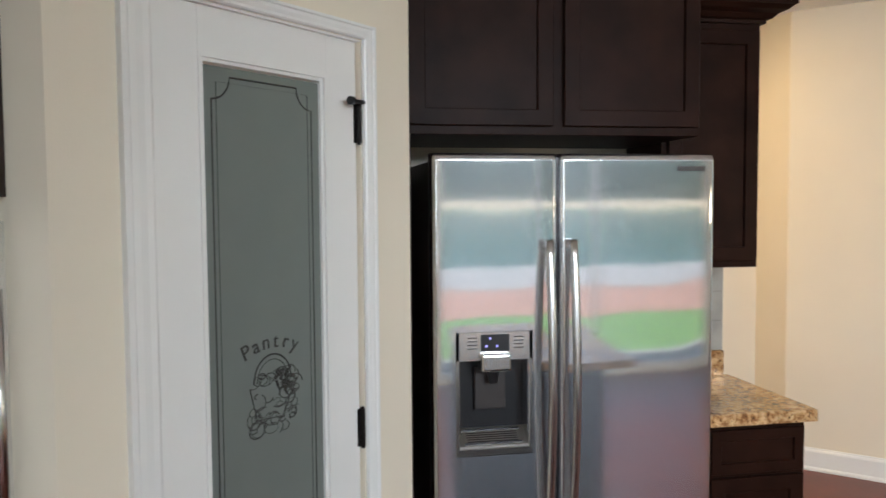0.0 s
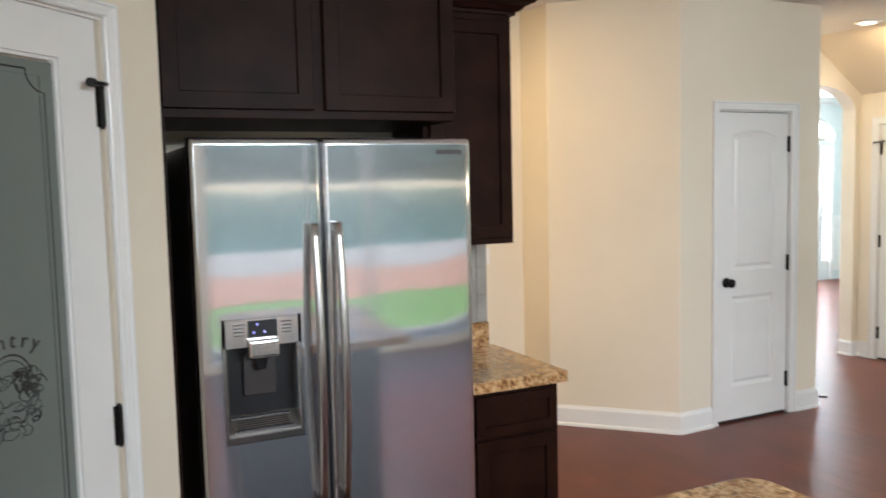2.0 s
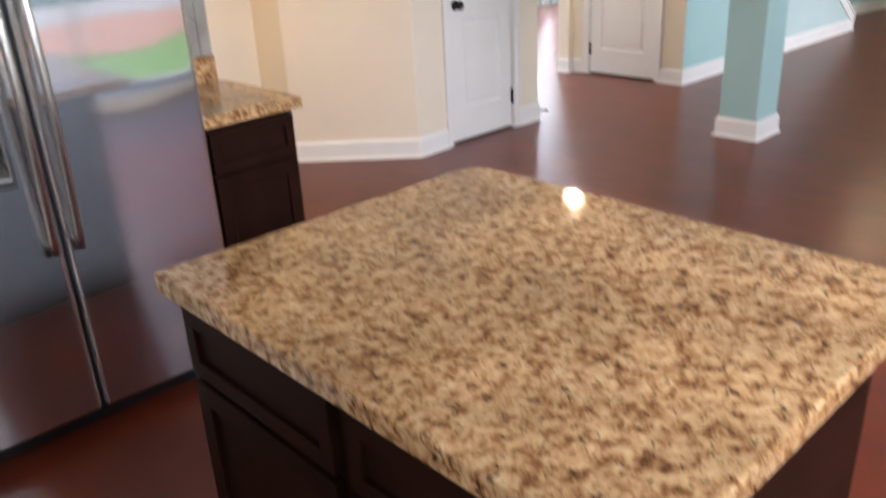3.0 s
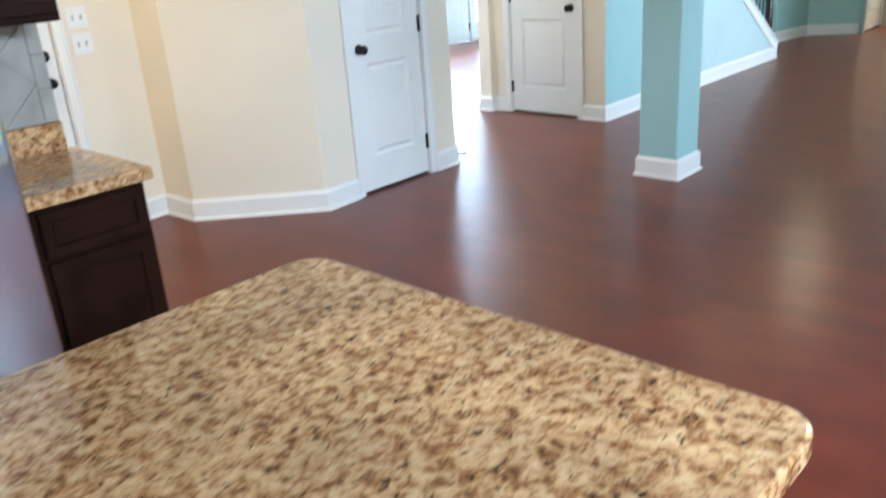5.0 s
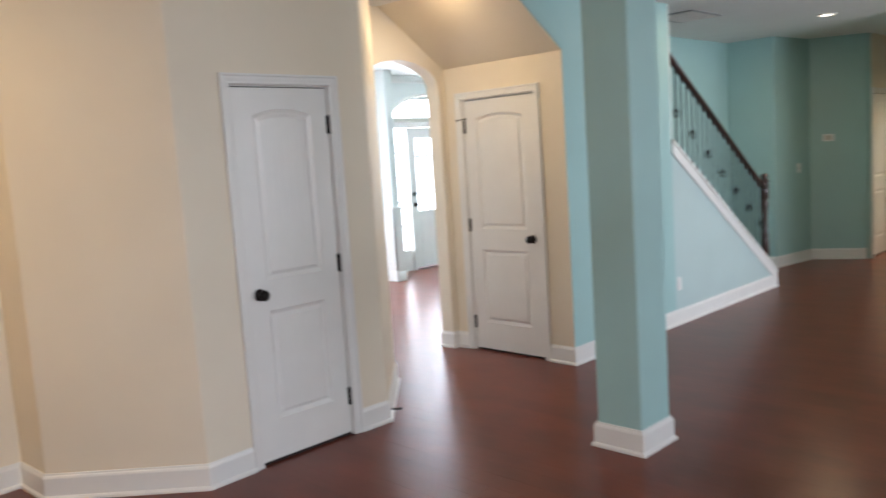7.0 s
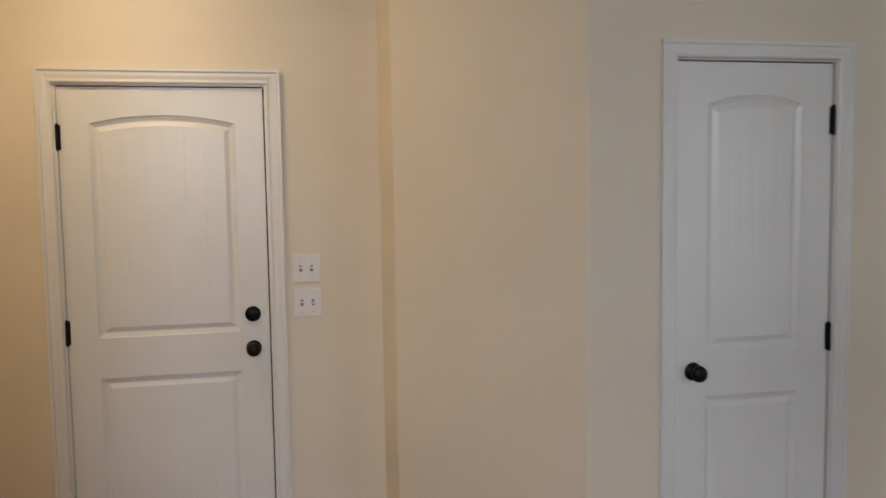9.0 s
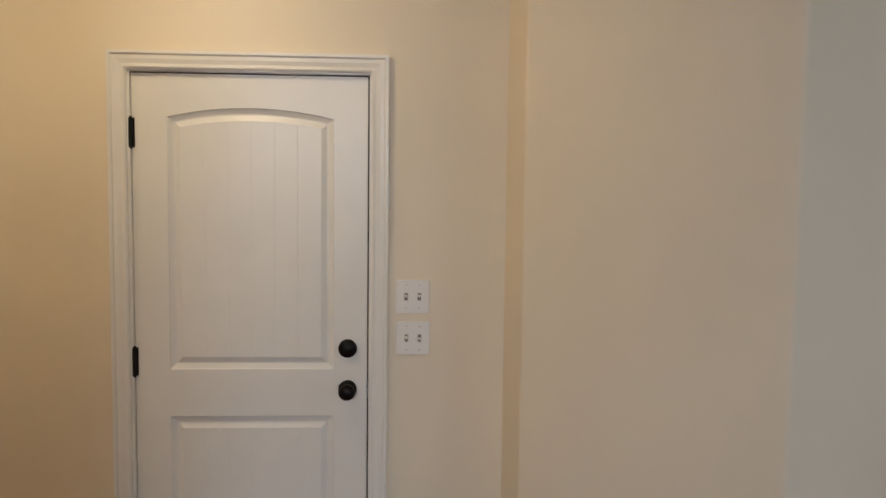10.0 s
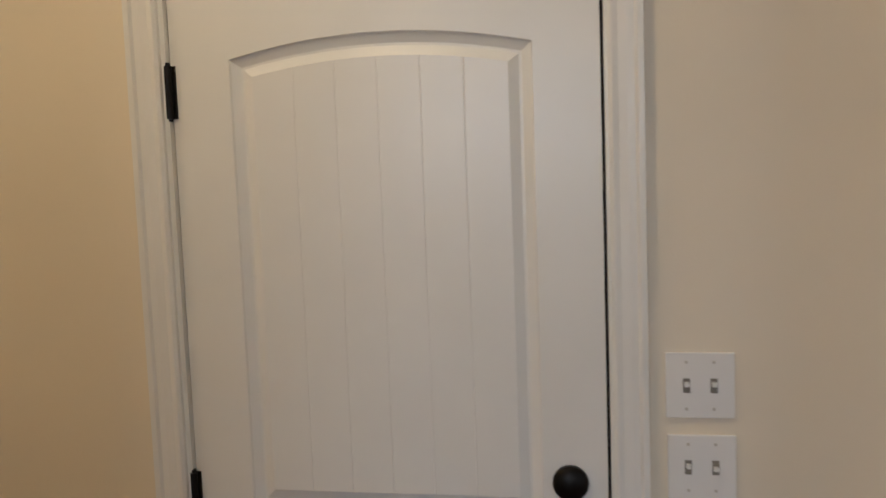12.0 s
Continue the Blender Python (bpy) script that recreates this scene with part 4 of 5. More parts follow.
# dispenser
disp = part("dispenser", box(DX0, DX1, FY + 0.075, FY + 0.079, DZ0, DZ1), M_BLACK, fd, "recessed ice and water dispenser")
bm = bmesh.new()
for a in ((DX0, DX0 + 0.012, DZ0, DZ1), (DX1 - 0.012, DX1, DZ0, DZ1), (DX0, DX1, DZ0, DZ0 + 0.022), (DX0, DX1, 1.148, DZ1)):
    box(a[0], a[1], FY + 0.0005 + (0.0004 if a[3] == DZ1 else 0), FY + 0.075, a[2], a[3], 0.0015, bm, 1)
ob = part("dispenser_bezel", bm, M_CHROME, fd, "satin bezel round the dispenser")
part("dispenser_display", box(1.640, 1.728, FY - 0.001, FY + 0.004, 1.176, 1.228), M_BLACK, ob, "black display with blue digits")
for x, z in ((1.668, 1.216), (1.657, 1.192), (1.690, 1.192)):
    part("digit", box(x - 0.003, x + 0.003, FY - 0.0016, FY - 0.0005, z - 0.003, z + 0.003), M_LCD, ob)
for x0 in (1.598, 1.742):
    for k in range(4):
        part("touch_key", box(x0, x0 + 0.03, FY - 0.0006, FY + 0.002, 1.184 + 0.011 * k, 1.187 + 0.011 * k), M_SIDE, ob)
part("spout_cover", box(1.636, 1.728, FY - 0.03, FY + 0.03, 1.118, 1.172, 0.008, seg=3), M_CHROME, ob, "bright spout cover")
part("nozzle", tube([(1.682, FY + 0.02, 1.12), (1.682, FY + 0.02, 1.075)], 0.02, sides=14, taper=[0.022, 0.012]), M_BLACK, ob)
part("paddle", box(1.632, 1.732, FY + 0.055, FY + 0.066, 0.985, 1.12, 0.004), M_SIDE, ob, "grey dispenser paddle")


def across(pts, x0, x1, bm=None):
    """Outline pts (y, z) run through from x0 to x1."""
    bm = bm or bmesh.new()
    ends = [[bm.verts.new((x, y, z)) for y, z in pts] for x in (x0, x1)]
    bm.faces.new(ends[0])
    bm.faces.new(ends[1][::-1])
    for k in range(len(pts)):
        bm.faces.new((ends[0][k], ends[1][k], ends[1][(k + 1) % len(pts)], ends[0][(k + 1) % len(pts)]))
    return bm


tray_z = lambda y: 0.884 + (y - FY) * 0.55
bm = across([(FY + 0.002, 0.878), (FY + 0.002, tray_z(FY + 0.002)), (FY + 0.074, tray_z(FY + 0.074)), (FY + 0.074, 0.878)], DX0 + 0.0125, DX1 - 0.0125)
part("drip_tray", bm, M_SATIN, ob, "bright sloping metal drip tray")
for ya, yb in ((0.008, 0.012), (0.058, 0.062)):
    across([(FY + ya, tray_z(FY + ya)), (FY + ya, tray_z(FY + ya) + 0.004), (FY + yb, tray_z(FY + yb) + 0.004), (FY + yb, tray_z(FY + yb))], DX0 + 0.03, DX1 - 0.03, bm := bmesh.new())
    part("tray_rim", bm, M_STEEL, fd)
for k in range(5):
    y = FY + 0.017 + 0.008 * k
    part("tray_slot", across([(y, tray_z(y) + 0.0002), (y, tray_z(y) + 0.0012), (y + 0.003, tray_z(y + 0.003) + 0.0012), (y + 0.003, tray_z(y + 0.003) + 0.0002)], DX0 + 0.04, DX1 - 0.04), M_SIDE, fd)
for xa, xb, mt in ((DX0 + 0.0125, DX0 + 0.016, M_SIDE), (DX1 - 0.016, DX1 - 0.0125, M_STEEL)):
    part("recess_side", box(xa, xb, FY + 0.003, FY + 0.0745, 0.925, 1.147), mt, fd, "smooth side wall of the recess")

# ---- island ----
IX0, IX1, IY0, IY1 = 1.737, 2.616, 0.562, 1.650
isl = thing("island_worktop", pose(0, 0, 0), "large tan speckled granite island worktop with rounded corners", "worktop")
part("slab", worktop(bmesh.new(), rounded(IX0, IX1, IY0, IY1, (0.02, 0.06, 0.06, 0.006)), 0.882, 0.920, 0.006), M_GRANITE, isl)
for k in range(2):
    wy = (IY1 - IY0 - 0.066) / 2
    m = pose(IX0 + 0.045, IY1 - 0.020 - k * wy, 0, 0, 0, -90)
    cabinet("island_cabinet", m, wy - 0.001, 0.60, 0.0, 0.881, [("drawer", 0.02, wy - 0.021, 0.705, 0.852), ("door", 0.02, wy - 0.021, 0.125, 0.690)], "espresso-stained island cabinet with a drawer over a door", toe=0.1)
p = thing("island_end_panel", pose(0, 0, 0), "plain espresso-stained panels cladding the island", "panel")
part("panel", box(IX0 + 0.05, 2.43, IY0 + 0.028, IY0 + 0.046, 0.0, 0.881, 0.002), M_ESP, p)
part("panel", box(IX0 + 0.648, IX0 + 0.70, IY0 + 0.047, IY1 - 0.020, 0.0, 0.881, 0.002), M_ESP, p)

# tall oven cabinet, past the pantry's corner
c = cabinet("oven_cabinet", pose(0.595, 1.10, 0, 0, 0, 90), 0.724, 0.58, 0.0, 2.29, [("door", 0.02, 0.70, 1.64, 2.26)], "tall espresso-stained cabinet for the wall oven", toe=0.1)
ov = thing("wall_oven", pose(0.595, 1.10, 0, 0, 0, 90), "stainless steel built-in wall oven with a bar handle", "oven")
part("front", box(0.035, 0.700, -0.016, -0.0005, 0.55, 1.60, 0.004), M_STEEL, ov)
part("handle", tube([(0.53, -0.055, 1.08), (0.53, -0.055, 1.50)], 0.011, sides=12), M_CHROME, ov, "polished bar handle", True)
for z in (1.10, 1.48):
    part("bracket", tube([(0.53, -0.055, z), (0.53, -0.0005, z)], 0.008, sides=8), M_CHROME, ov)


# ---- staircase ----
SL = (1.60 - 0.17) / (11.20 - 9.06)
cap_z = lambda x: 0.17 + (11.20 - x) * SL
st = thing("staircase", pose(0, 0, 0), "staircase with white skirt, dark handrail and black iron balusters", "staircase")
RISE, RUN = 0.184, 0.184 / SL
for k in range(12):
    xa = 11.10 - RUN * k
    part("step", box(xa - RUN, xa, TY + 0.104, 5.115, max(0, RISE * (k - 1)), RISE * (k + 1) - 0.03), M_TRIM, st, "white riser")
    part("tread", box(xa - RUN - 0.001, xa + 0.025, TY + 0.104, 5.115, RISE * (k + 1) - 0.03, RISE * (k + 1), 0.004, seg=1), M_RAIL, st, "dark stained tread")
bm = prism([(9.055, cap_z(9.055)), (11.215, cap_z(11.215)), (11.215, cap_z(11.215) - 0.10), (9.055, cap_z(9.055) - 0.10)], TY - 0.019, TY - 0.004)
prism([(9.055, cap_z(9.055) + 0.001), (9.055, cap_z(9.055) + 0.028), (11.225, cap_z(11.225) + 0.028), (11.225, cap_z(11.225) + 0.001)], TY - 0.03, TY + 0.12, bm)
prism([(11.201, 0.0), (11.225, 0.0), (11.225, 0.17), (11.201, 0.17)], TY - 0.02, TY + 0.11, bm)
part("skirt", bm, M_TRIM, st, "white sloping skirt board and cap")
part("wall_end_trim", box(9.060, 9.075, TY - 0.004, TY + 0.104, 1.63, CEIL), M_TRIM, st)
RY = TY + 0.045
rail_z = lambda x: cap_z(x) + 0.80
rp = [(x, RY, rail_z(x)) for x in (9.07, 9.6, 10.2, 10.7, 11.06)]
bm = bmesh.new()
prof = [(-0.030, -0.020), (-0.030, 0.004), (-0.022, 0.018), (-0.008, 0.026), (0.008, 0.026), (0.022, 0.018), (0.030, 0.004), (0.030, -0.020), (0.018, -0.028), (-0.018, -0.028)]
rows = [[bm.verts.new((x, RY + a, z + c)) for a, c in prof] for x, _, z in rp]
for a, c in zip(rows, rows[1:]):
    for i in range(len(prof)):
        bm.faces.new((a[i], a[(i + 1) % len(prof)], c[(i + 1) % len(prof)], c[i]))
bm.faces.new(rows[0])
bm.faces.new(rows[-1])
part("handrail", bm, M_RAIL, st, "dark stained wooden handrail", True)
NXW = 11.085
bm = lathe([(0.001, cap_z(NXW)), (0.036, cap_z(NXW)), (0.036, 0.52), (0.030, 0.54), (0.036, 0.56), (0.030, 0.59), (0.026, 0.72), (0.034, 0.86), (0.040, 0.90), (0.030, 0.93), (0.044, 0.96), (0.044, 1.10), (0.036, 1.11), (0.050, 1.125), (0.050, 1.14), (0.030, 1.155), (0.040, 1.18), (0.034, 1.205), (0.001, 1.22)], sides=18, m=Matrix.Translation((NXW, RY, 0)))
part("newel_post", bm, M_RAIL, st, "turned dark stained newel post", True)
NB = 20
for k in range(NB):
    x = 9.15 + (10.98 - 9.15) * k / (NB - 1)
    za, zb = cap_z(x) + 0.028, rail_z(x) - 0.02
    bm = tube([(x, RY, za), (x, RY, zb)], 0.0085, sides=6)
    tube([(x, RY, za), (x, RY, za + 0.03)], 0.016, bm, 6, taper=[0.018, 0.010])
    bal = part("baluster", bm, M_IRON, st)
    if k % 3 == 1:
        bm = bmesh.new()
        zc = za + (zb - za) * 0.47
        for q in range(4):
            a0 = q * math.pi / 2
            tube([(x + 0.022 * math.sin(math.pi * j / 8) * math.cos(a0 + 1.6 * j / 8), RY + 0.022 * math.sin(math.pi * j / 8) * math.sin(a0 + 1.6 * j / 8), zc - 0.05 + 0.1 * j / 8) for j in range(9)], 0.005, bm, 5)
        part("basket_knuckle", bm, M_IRON, bal, "twisted iron basket")

# ---- built-in bookcase ----
bc = thing("built_in_bookcase", pose(0, 0, 0), "white built-in bookcase with arched top over two cupboard doors", "bookcase")
DEP = 0.36
part("back_panel", box(FX + DEP - 0.02, FX + DEP, NY0, NY1, 0.10, 2.86), M_NICHE, bc, "pale painted back")
part("side_panel", box(FX + 0.101, FX + DEP - 0.02, NY0 - 0.02, NY0 - 0.0005, 0.10, 2.86), M_NICHE, bc)
part("side_panel", box(FX + 0.101, FX + DEP - 0.02, NY1 + 0.0005, NY1 + 0.02, 0.10, 2.86), M_NICHE, bc)
part("top_panel", box(FX + 0.101, FX + DEP, NY0, NY1, 2.80, 2.86), M_NICHE, bc)
# arched front frame
bm = bmesh.new()
ya, yb, sp, ap = NY0 + 0.028, NY1 - 0.028, 2.42, 2.63
box(FX - 0.006, FX + 0.02, NY0 - 0.004, ya, 0.945, 2.805, bm=bm)
box(FX - 0.006, FX + 0.02, yb, NY1 + 0.004, 0.945, 2.805, bm=bm)
for k in range(20):
    y0, y1 = ya + (yb - ya) * k / 20, ya + (yb - ya) * (k + 1) / 20
    za, zb = (sp + (ap - sp) * math.sqrt(max(0, 1 - ((y - (ya + yb) / 2) / ((yb - ya) / 2)) ** 2)) for y in (y0, y1))
    vs = [bm.verts.new((x, y, z)) for x in (FX - 0.006, FX + 0.02) for y, z in ((y0, za), (y1, zb), (y1, 2.805), (y0, 2.805))]
    for f in ((0, 1, 2, 3), (7, 6, 5, 4), (0, 4, 5, 1), (2, 6, 7, 3)):
        bm.faces.new([vs[i] for i in f])
part("arched_frame", bm, M_NICHE, bc)
part("keystone", prism([(-0.03, 2.63), (0.03, 2.63), (0.05, 2.80), (-0.05, 2.80)], -0.008, 0.008), M_NICHE, bc)
ks = bc.children[-1]
ks.matrix_local = pose(FX - 0.010, (ya + yb) / 2, 0, 0, 0, -90)
for z in (1.325, 1.69, 2.055):
    part("shelf", box(FX + 0.03, FX + DEP - 0.021, NY0 + 0.001, NY1 - 0.001, z - 0.018, z, 0.002, seg=1), M_TRIM, bc)
part("cupboard", box(FX - 0.03, FX + DEP - 0.02, NY0 + 0.001, NY1 - 0.001, 0.10, 0.915, 0.002, seg=1), M_TRIM, bc)
part("cupboard_face", box(FX - 0.045, FX - 0.004, NY0 - 0.03, NY1 + 0.07, 0.105, 0.918, 0.002, seg=1), M_TRIM, bc)
part("counter", box(FX - 0.055, FX + DEP - 0.02, NY0 - 0.004, NY1 + 0.004, 0.919, 0.944, 0.003), M_TRIM, bc)
part("plinth", box(FX - 0.012, FX - 0.0005, NY0 - 0.02, NY1 + 0.06, 0.0, 0.10), M_TRIM, bc)
for a, c in ((NY0 - 0.015, (NY0 + NY1) / 2 + 0.012), ((NY0 + NY1) / 2 + 0.022, NY1 + 0.055)):
    bm = shaker(bmesh.new(), a, c, 0.125, 0.90, 0, 0.055)
    ob = part("cupboard_door", bm, M_TRIM, bc, "white framed cupboard door")
    ob.matrix_local = Matrix.Translation((FX - 0.066, 0, 0)) @ Matrix(((0, 1, 0, 0), (1, 0, 0, 0), (0, 0, 1, 0), (0, 0, 0, 1)))

# ---- fireplace ----
fp = thing("fireplace", pose(0, 0, 0), "white mantelpiece with fluted legs round a speckled granite surround", "fireplace")
bm = bmesh.new()
for a, c in ((1.11, 1.30), (-0.08, 0.11)):
    box(FX - 0.022, FX - 0.001, a, c, 0.02, 0.80, 0.001, bm, 1)
box(FX - 0.022, FX - 0.001, -0.08, 1.30, 0.80, 1.00, 0.001, bm, 1)
box(FX - 0.0215, FX - 0.001, 0.11, 1.11, 0.02, 0.145, 0.001, bm, 1)
part("granite_surround", bm, M_HEARTH, fp, "grey-green speckled granite surround")
part("hearth", box(FX - 0.42, FX - 0.001, -0.28, 1.50, 0.0, 0.02, 0.003), M_HEARTH, fp, "flush granite hearth slab")
for y0 in (1.285, -0.245):
    leg = part("mantel_leg", box(FX - 0.055, FX - 0.001, y0, y0 + 0.18, 0.02, 1.19, 0.003, seg=1), M_TRIM, fp, "white fluted leg")
    part("leg_base", box(FX - 0.068, FX - 0.001, y0 - 0.012, y0 + 0.192, 0.0205, 0.20, 0.004, seg=1), M_TRIM, leg)
    for k in range(5):
        yy = y0 + 0.026 + k * 0.032
        part("flute", tube([(FX - 0.054, yy, 0.26), (FX - 0.054, yy, 1.12)], 0.009, sides=8), M_TRIM, leg)
part("frieze", box(FX - 0.060, FX - 0.001, -0.245, 1.465, 1.00, 1.30, 0.002, seg=1), M_TRIM, fp)
part("frieze_panel", box(FX - 0.068, FX - 0.059, -0.02, 1.24, 1.05, 1.22, 0.003, seg=1), M_TRIM, fp)
mp_ = [(0, 1.26), (0.07, 1.26), (0.075, 1.285), (0.10, 1.30), (0.115, 1.335), (0.15, 1.36), (0.165, 1.395), (0.185, 1.40), (0.185, 1.445), (0, 1.445)]
bm = bmesh.new()
rows = []
for y, s in ((1.465, 1), (-0.245, -1)):
    rows.append([bm.verts.new((FX - 0.001 - o, y + s * max(0, o - 0.06) * 0.9, z)) for o, z in mp_])
for i in range(len(mp_)):
    bm.faces.new((rows[0][i], rows[0][(i + 1) % len(mp_)], rows[1][(i + 1) % len(mp_)], rows[1][i]))
bm.faces.new(rows[0])
bm.faces.new(rows[1])
part("mantel_shelf", bm, M_TRIM, fp, "white stepped mantel shelf")
fb = part("firebox", box(FX + 0.45, FX + 0.47, 0.10, 1.12, 0.12, 0.82), M_FIREBOX, fp, "black metal firebox")
bm = bmesh.new()
for y in (0.10, 1.10):
    box(FX - 0.005, FX + 0.45, y, y + 0.012, 0.12, 0.82, bm=bm)
box(FX - 0.005, FX + 0.45, 0.10, 1.11, 0.12, 0.145, bm=bm)
box(FX - 0.005, FX + 0.45, 0.10, 1.11, 0.795, 0.82, bm=bm)
part("firebox_lining", bm, M_FIREBOX, fp)
bm = bmesh.new()
for a in ((0.095, 0.125, 0.14, 0.80), (1.095, 1.125, 0.14, 0.80), (0.125, 1.095, 0.77, 0.80), (0.125, 1.095, 0.14, 0.16)):
    box(FX - 0.03, FX - 0.004, a[0], a[1], a[2], a[3], 0.002, bm, 1)
part("firebox_frame", bm, M_BLACK, fp, "black metal frame")
rnd = random.Random(7)
logs = thing("log_set", pose(FX + 0.22, 0.61, 0.146), "charred ceramic log set in the firebox", "logs")
for k in range(5):
    a = radians(rnd.uniform(-25, 25))
    L, z, xx = rnd.uniform(0.22, 0.3), 0.05 + 0.065 * (k // 3) + 0.02 * (k % 2), -0.08 + 0.08 * (k % 3)
    pts = [(xx + math.sin(a) * t * L, math.cos(a) * t * L, z + 0.012 * math.sin(5 * t + k)) for t in (-1, -0.6, -0.2, 0.2, 0.6, 1)]
    part("log", tube(pts, 0.05, sides=10, taper=[0.038, 0.046, 0.05, 0.047, 0.044, 0.036]), M_LOG, logs)
part("grate", box(-0.14, 0.12, -0.30, 0.30, 0.0, 0.016, 0.003), M_IRON, logs)
# recess above the mantel
bm = box(FX + 0.20, FX + 0.22, 0.02, 1.20, 1.46, 2.28)
for a in ((0.0, 0.0195, 1.46, 2.30), (1.2005, 1.22, 1.46, 2.30)):
    box(FX + 0.101, FX + 0.20, a[0], a[1], a[2], a[3], bm=bm)
box(FX + 0.101, FX + 0.20, 0.02, 1.20, 1.45, 1.469, bm=bm)
box(FX + 0.101, FX + 0.20, 0.02, 1.20, 2.281, 2.30, bm=bm)
structure("wall_recess", bm, M_CREAM, "cream painted recess above the mantel", "wall")

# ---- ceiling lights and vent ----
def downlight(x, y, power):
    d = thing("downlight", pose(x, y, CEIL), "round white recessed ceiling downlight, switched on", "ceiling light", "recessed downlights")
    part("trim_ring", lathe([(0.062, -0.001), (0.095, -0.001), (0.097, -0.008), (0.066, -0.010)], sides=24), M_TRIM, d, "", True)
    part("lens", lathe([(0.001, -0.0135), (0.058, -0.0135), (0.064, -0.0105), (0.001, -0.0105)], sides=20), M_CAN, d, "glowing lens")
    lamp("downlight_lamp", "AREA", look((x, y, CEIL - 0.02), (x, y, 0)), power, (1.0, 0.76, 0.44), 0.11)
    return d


downlight(8.84, 3.40, 4.5)
downlight(11.25, 3.40, 18)
downlight(6.70, 4.45, 12)
downlight(3.0, 4.38, 15)
# unseen second hall downlight, added to brighten the garage hall's left wall
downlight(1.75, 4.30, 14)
v = thing("ceiling_vent", pose(9.85, 4.17, CEIL), "white slatted return-air vent in the ceiling", "vent")
# shade behind the slats is put into the frame's grey
part("frame", box(-0.30, 0.30, -0.22, 0.22, -0.008, -0.0005, 0.002, seg=1), M_VENT, v)
for k in range(12):
    part("slat", box(-0.27, 0.27, -0.19 + 0.032 * k, -0.178 + 0.032 * k, -0.014, -0.009), M_NICHE, v)

# ---- chandelier over the breakfast area ----
CHX, CHY, CHZ = 4.36, 0.605, 1.728
ch = thing("chandelier", pose(CHX, CHY, CHZ), "copper scroll-arm chandelier with lit white bell shades", "chandelier")
part("stem", tube([(0, 0, 0.0), (0, 0, 0.55)], 0.009, sides=10), M_COPPER, ch, "", True)
part("chain", tube([(0, 0, 0.55), (0, 0, CEIL - CHZ - 0.03)], 0.005, sides=6), M_COPPER, ch)
part("canopy", lathe([(0.001, CEIL - CHZ - 0.001), (0.065, CEIL - CHZ - 0.001), (0.060, CEIL - CHZ - 0.018), (0.020, CEIL - CHZ - 0.032), (0.001, CEIL - CHZ - 0.033)]), M_COPPER, ch, "", True)
part("hub", lathe([(0.001, 0.022), (0.012, 0.021), (0.014, 0.014), (0.036, 0.012), (0.038, 0.008), (0.038, -0.018), (0.035, -0.022), (0.012, -0.025), (0.007, -0.042), (0.009, -0.048), (0.001, -0.056)]), M_COPPER, ch, "turned copper hub", True)
R = 0.167
SQ = 0.918
for deg in (112, 8, -75, -132):
    a = radians(deg)
    ux, uy = math.cos(a), math.sin(a)
    P = lambda r, z: (ux * r * SQ, uy * r * SQ, z)
    arm = [P(0.022, 0.01), P(0.026, -0.035), P(0.045, -0.062), P(0.075, -0.062), P(0.098, -0.035), P(0.112, 0.02), P(0.124, 0.065), P(0.140, 0.085), P(0.162, 0.085), P(0.178, 0.068), P(0.182, 0.040)]
    q = [Vector(p) for p in arm]
    sm = []
    for i in range(len(q) - 1):
        p0, p1, p2, p3 = q[max(i - 1, 0)], q[i], q[i + 1], q[min(i + 2, len(q) - 1)]
        for k in range(4):
            t = k / 4
            sm.append(0.5 * ((2 * p1) + (p2 - p0) * t + (2 * p0 - 5 * p1 + 4 * p2 - p3) * t * t + (3 * p1 - p0 - 3 * p2 + p3) * t ** 3))
    sm.append(q[-1])
    n = len(sm)
    arm_ob = part("arm", tube(sm, 0.008, sides=10, taper=[0.005 + 0.004 * math.sin(math.pi * min(1, i / n * 1.2)) for i in range(n)]), M_COPPER, ch, "curved copper arm", True)
    part("scroll", tube([P(0.030 + 0.022 * math.cos(t) * (1 - t / 14), 0.036 + 0.022 * math.sin(t) * (1 - t / 14)) for t in [0.45 * j - 1.5 for j in range(15)]], 0.0055, sides=8), M_COPPER, arm_ob, "", True)
    rod = [P(0.122, 0.060), P(0.121, 0.082), P(0.112, 0.108), P(0.094, 0.134), P(0.070, 0.160), P(0.046, 0.186), P(0.026, 0.212), P(0.012, 0.245)]
    part("upper_rod", tube(rod, 0.0056, sides=8), M_COPPER, ch, "", True)
    m = Matrix.Translation((ux * R, uy * R, 0))
    part("socket_cup", lathe([(0.001, 0.045), (0.012, 0.044), (0.024, 0.036), (0.030, 0.022), (0.031, 0.008), (0.001, 0.006)], m=m), M_COPPER, arm_ob, "dark copper cup", True)
    bell = [(0.026, 0.008), (0.034, 0.002), (0.043, -0.018), (0.048, -0.042), (0.055, -0.066), (0.068, -0.084), (0.082, -0.093)]
    part("shade", lathe(bell + [(r - 0.003, z) for r, z in bell[::-1]], m=m, sides=24), M_SHADE, arm_ob, "lit white glass bell shade", True)
lamp("chandelier_lamp", "POINT", Matrix.Translation((CHX, CHY, CHZ - 0.13)), 22, (1.0, 0.76, 0.48), 0.12)

# door stop on the closet's baseboard
ds = thing("door_stop", pose(5.90, 4.215, 0.055, 0, 0, -45), "small spring door stop on the baseboard", "door stop")
part("spring", tube([(0, 0, 0), (0.075, 0, 0)], 0.006, sides=8), M_BRONZE, ds)
part("tip", tube([(0.075, 0, 0), (0.09, 0, 0)], 0.009, sides=10), M_BLACK, ds, "black rubber tip")

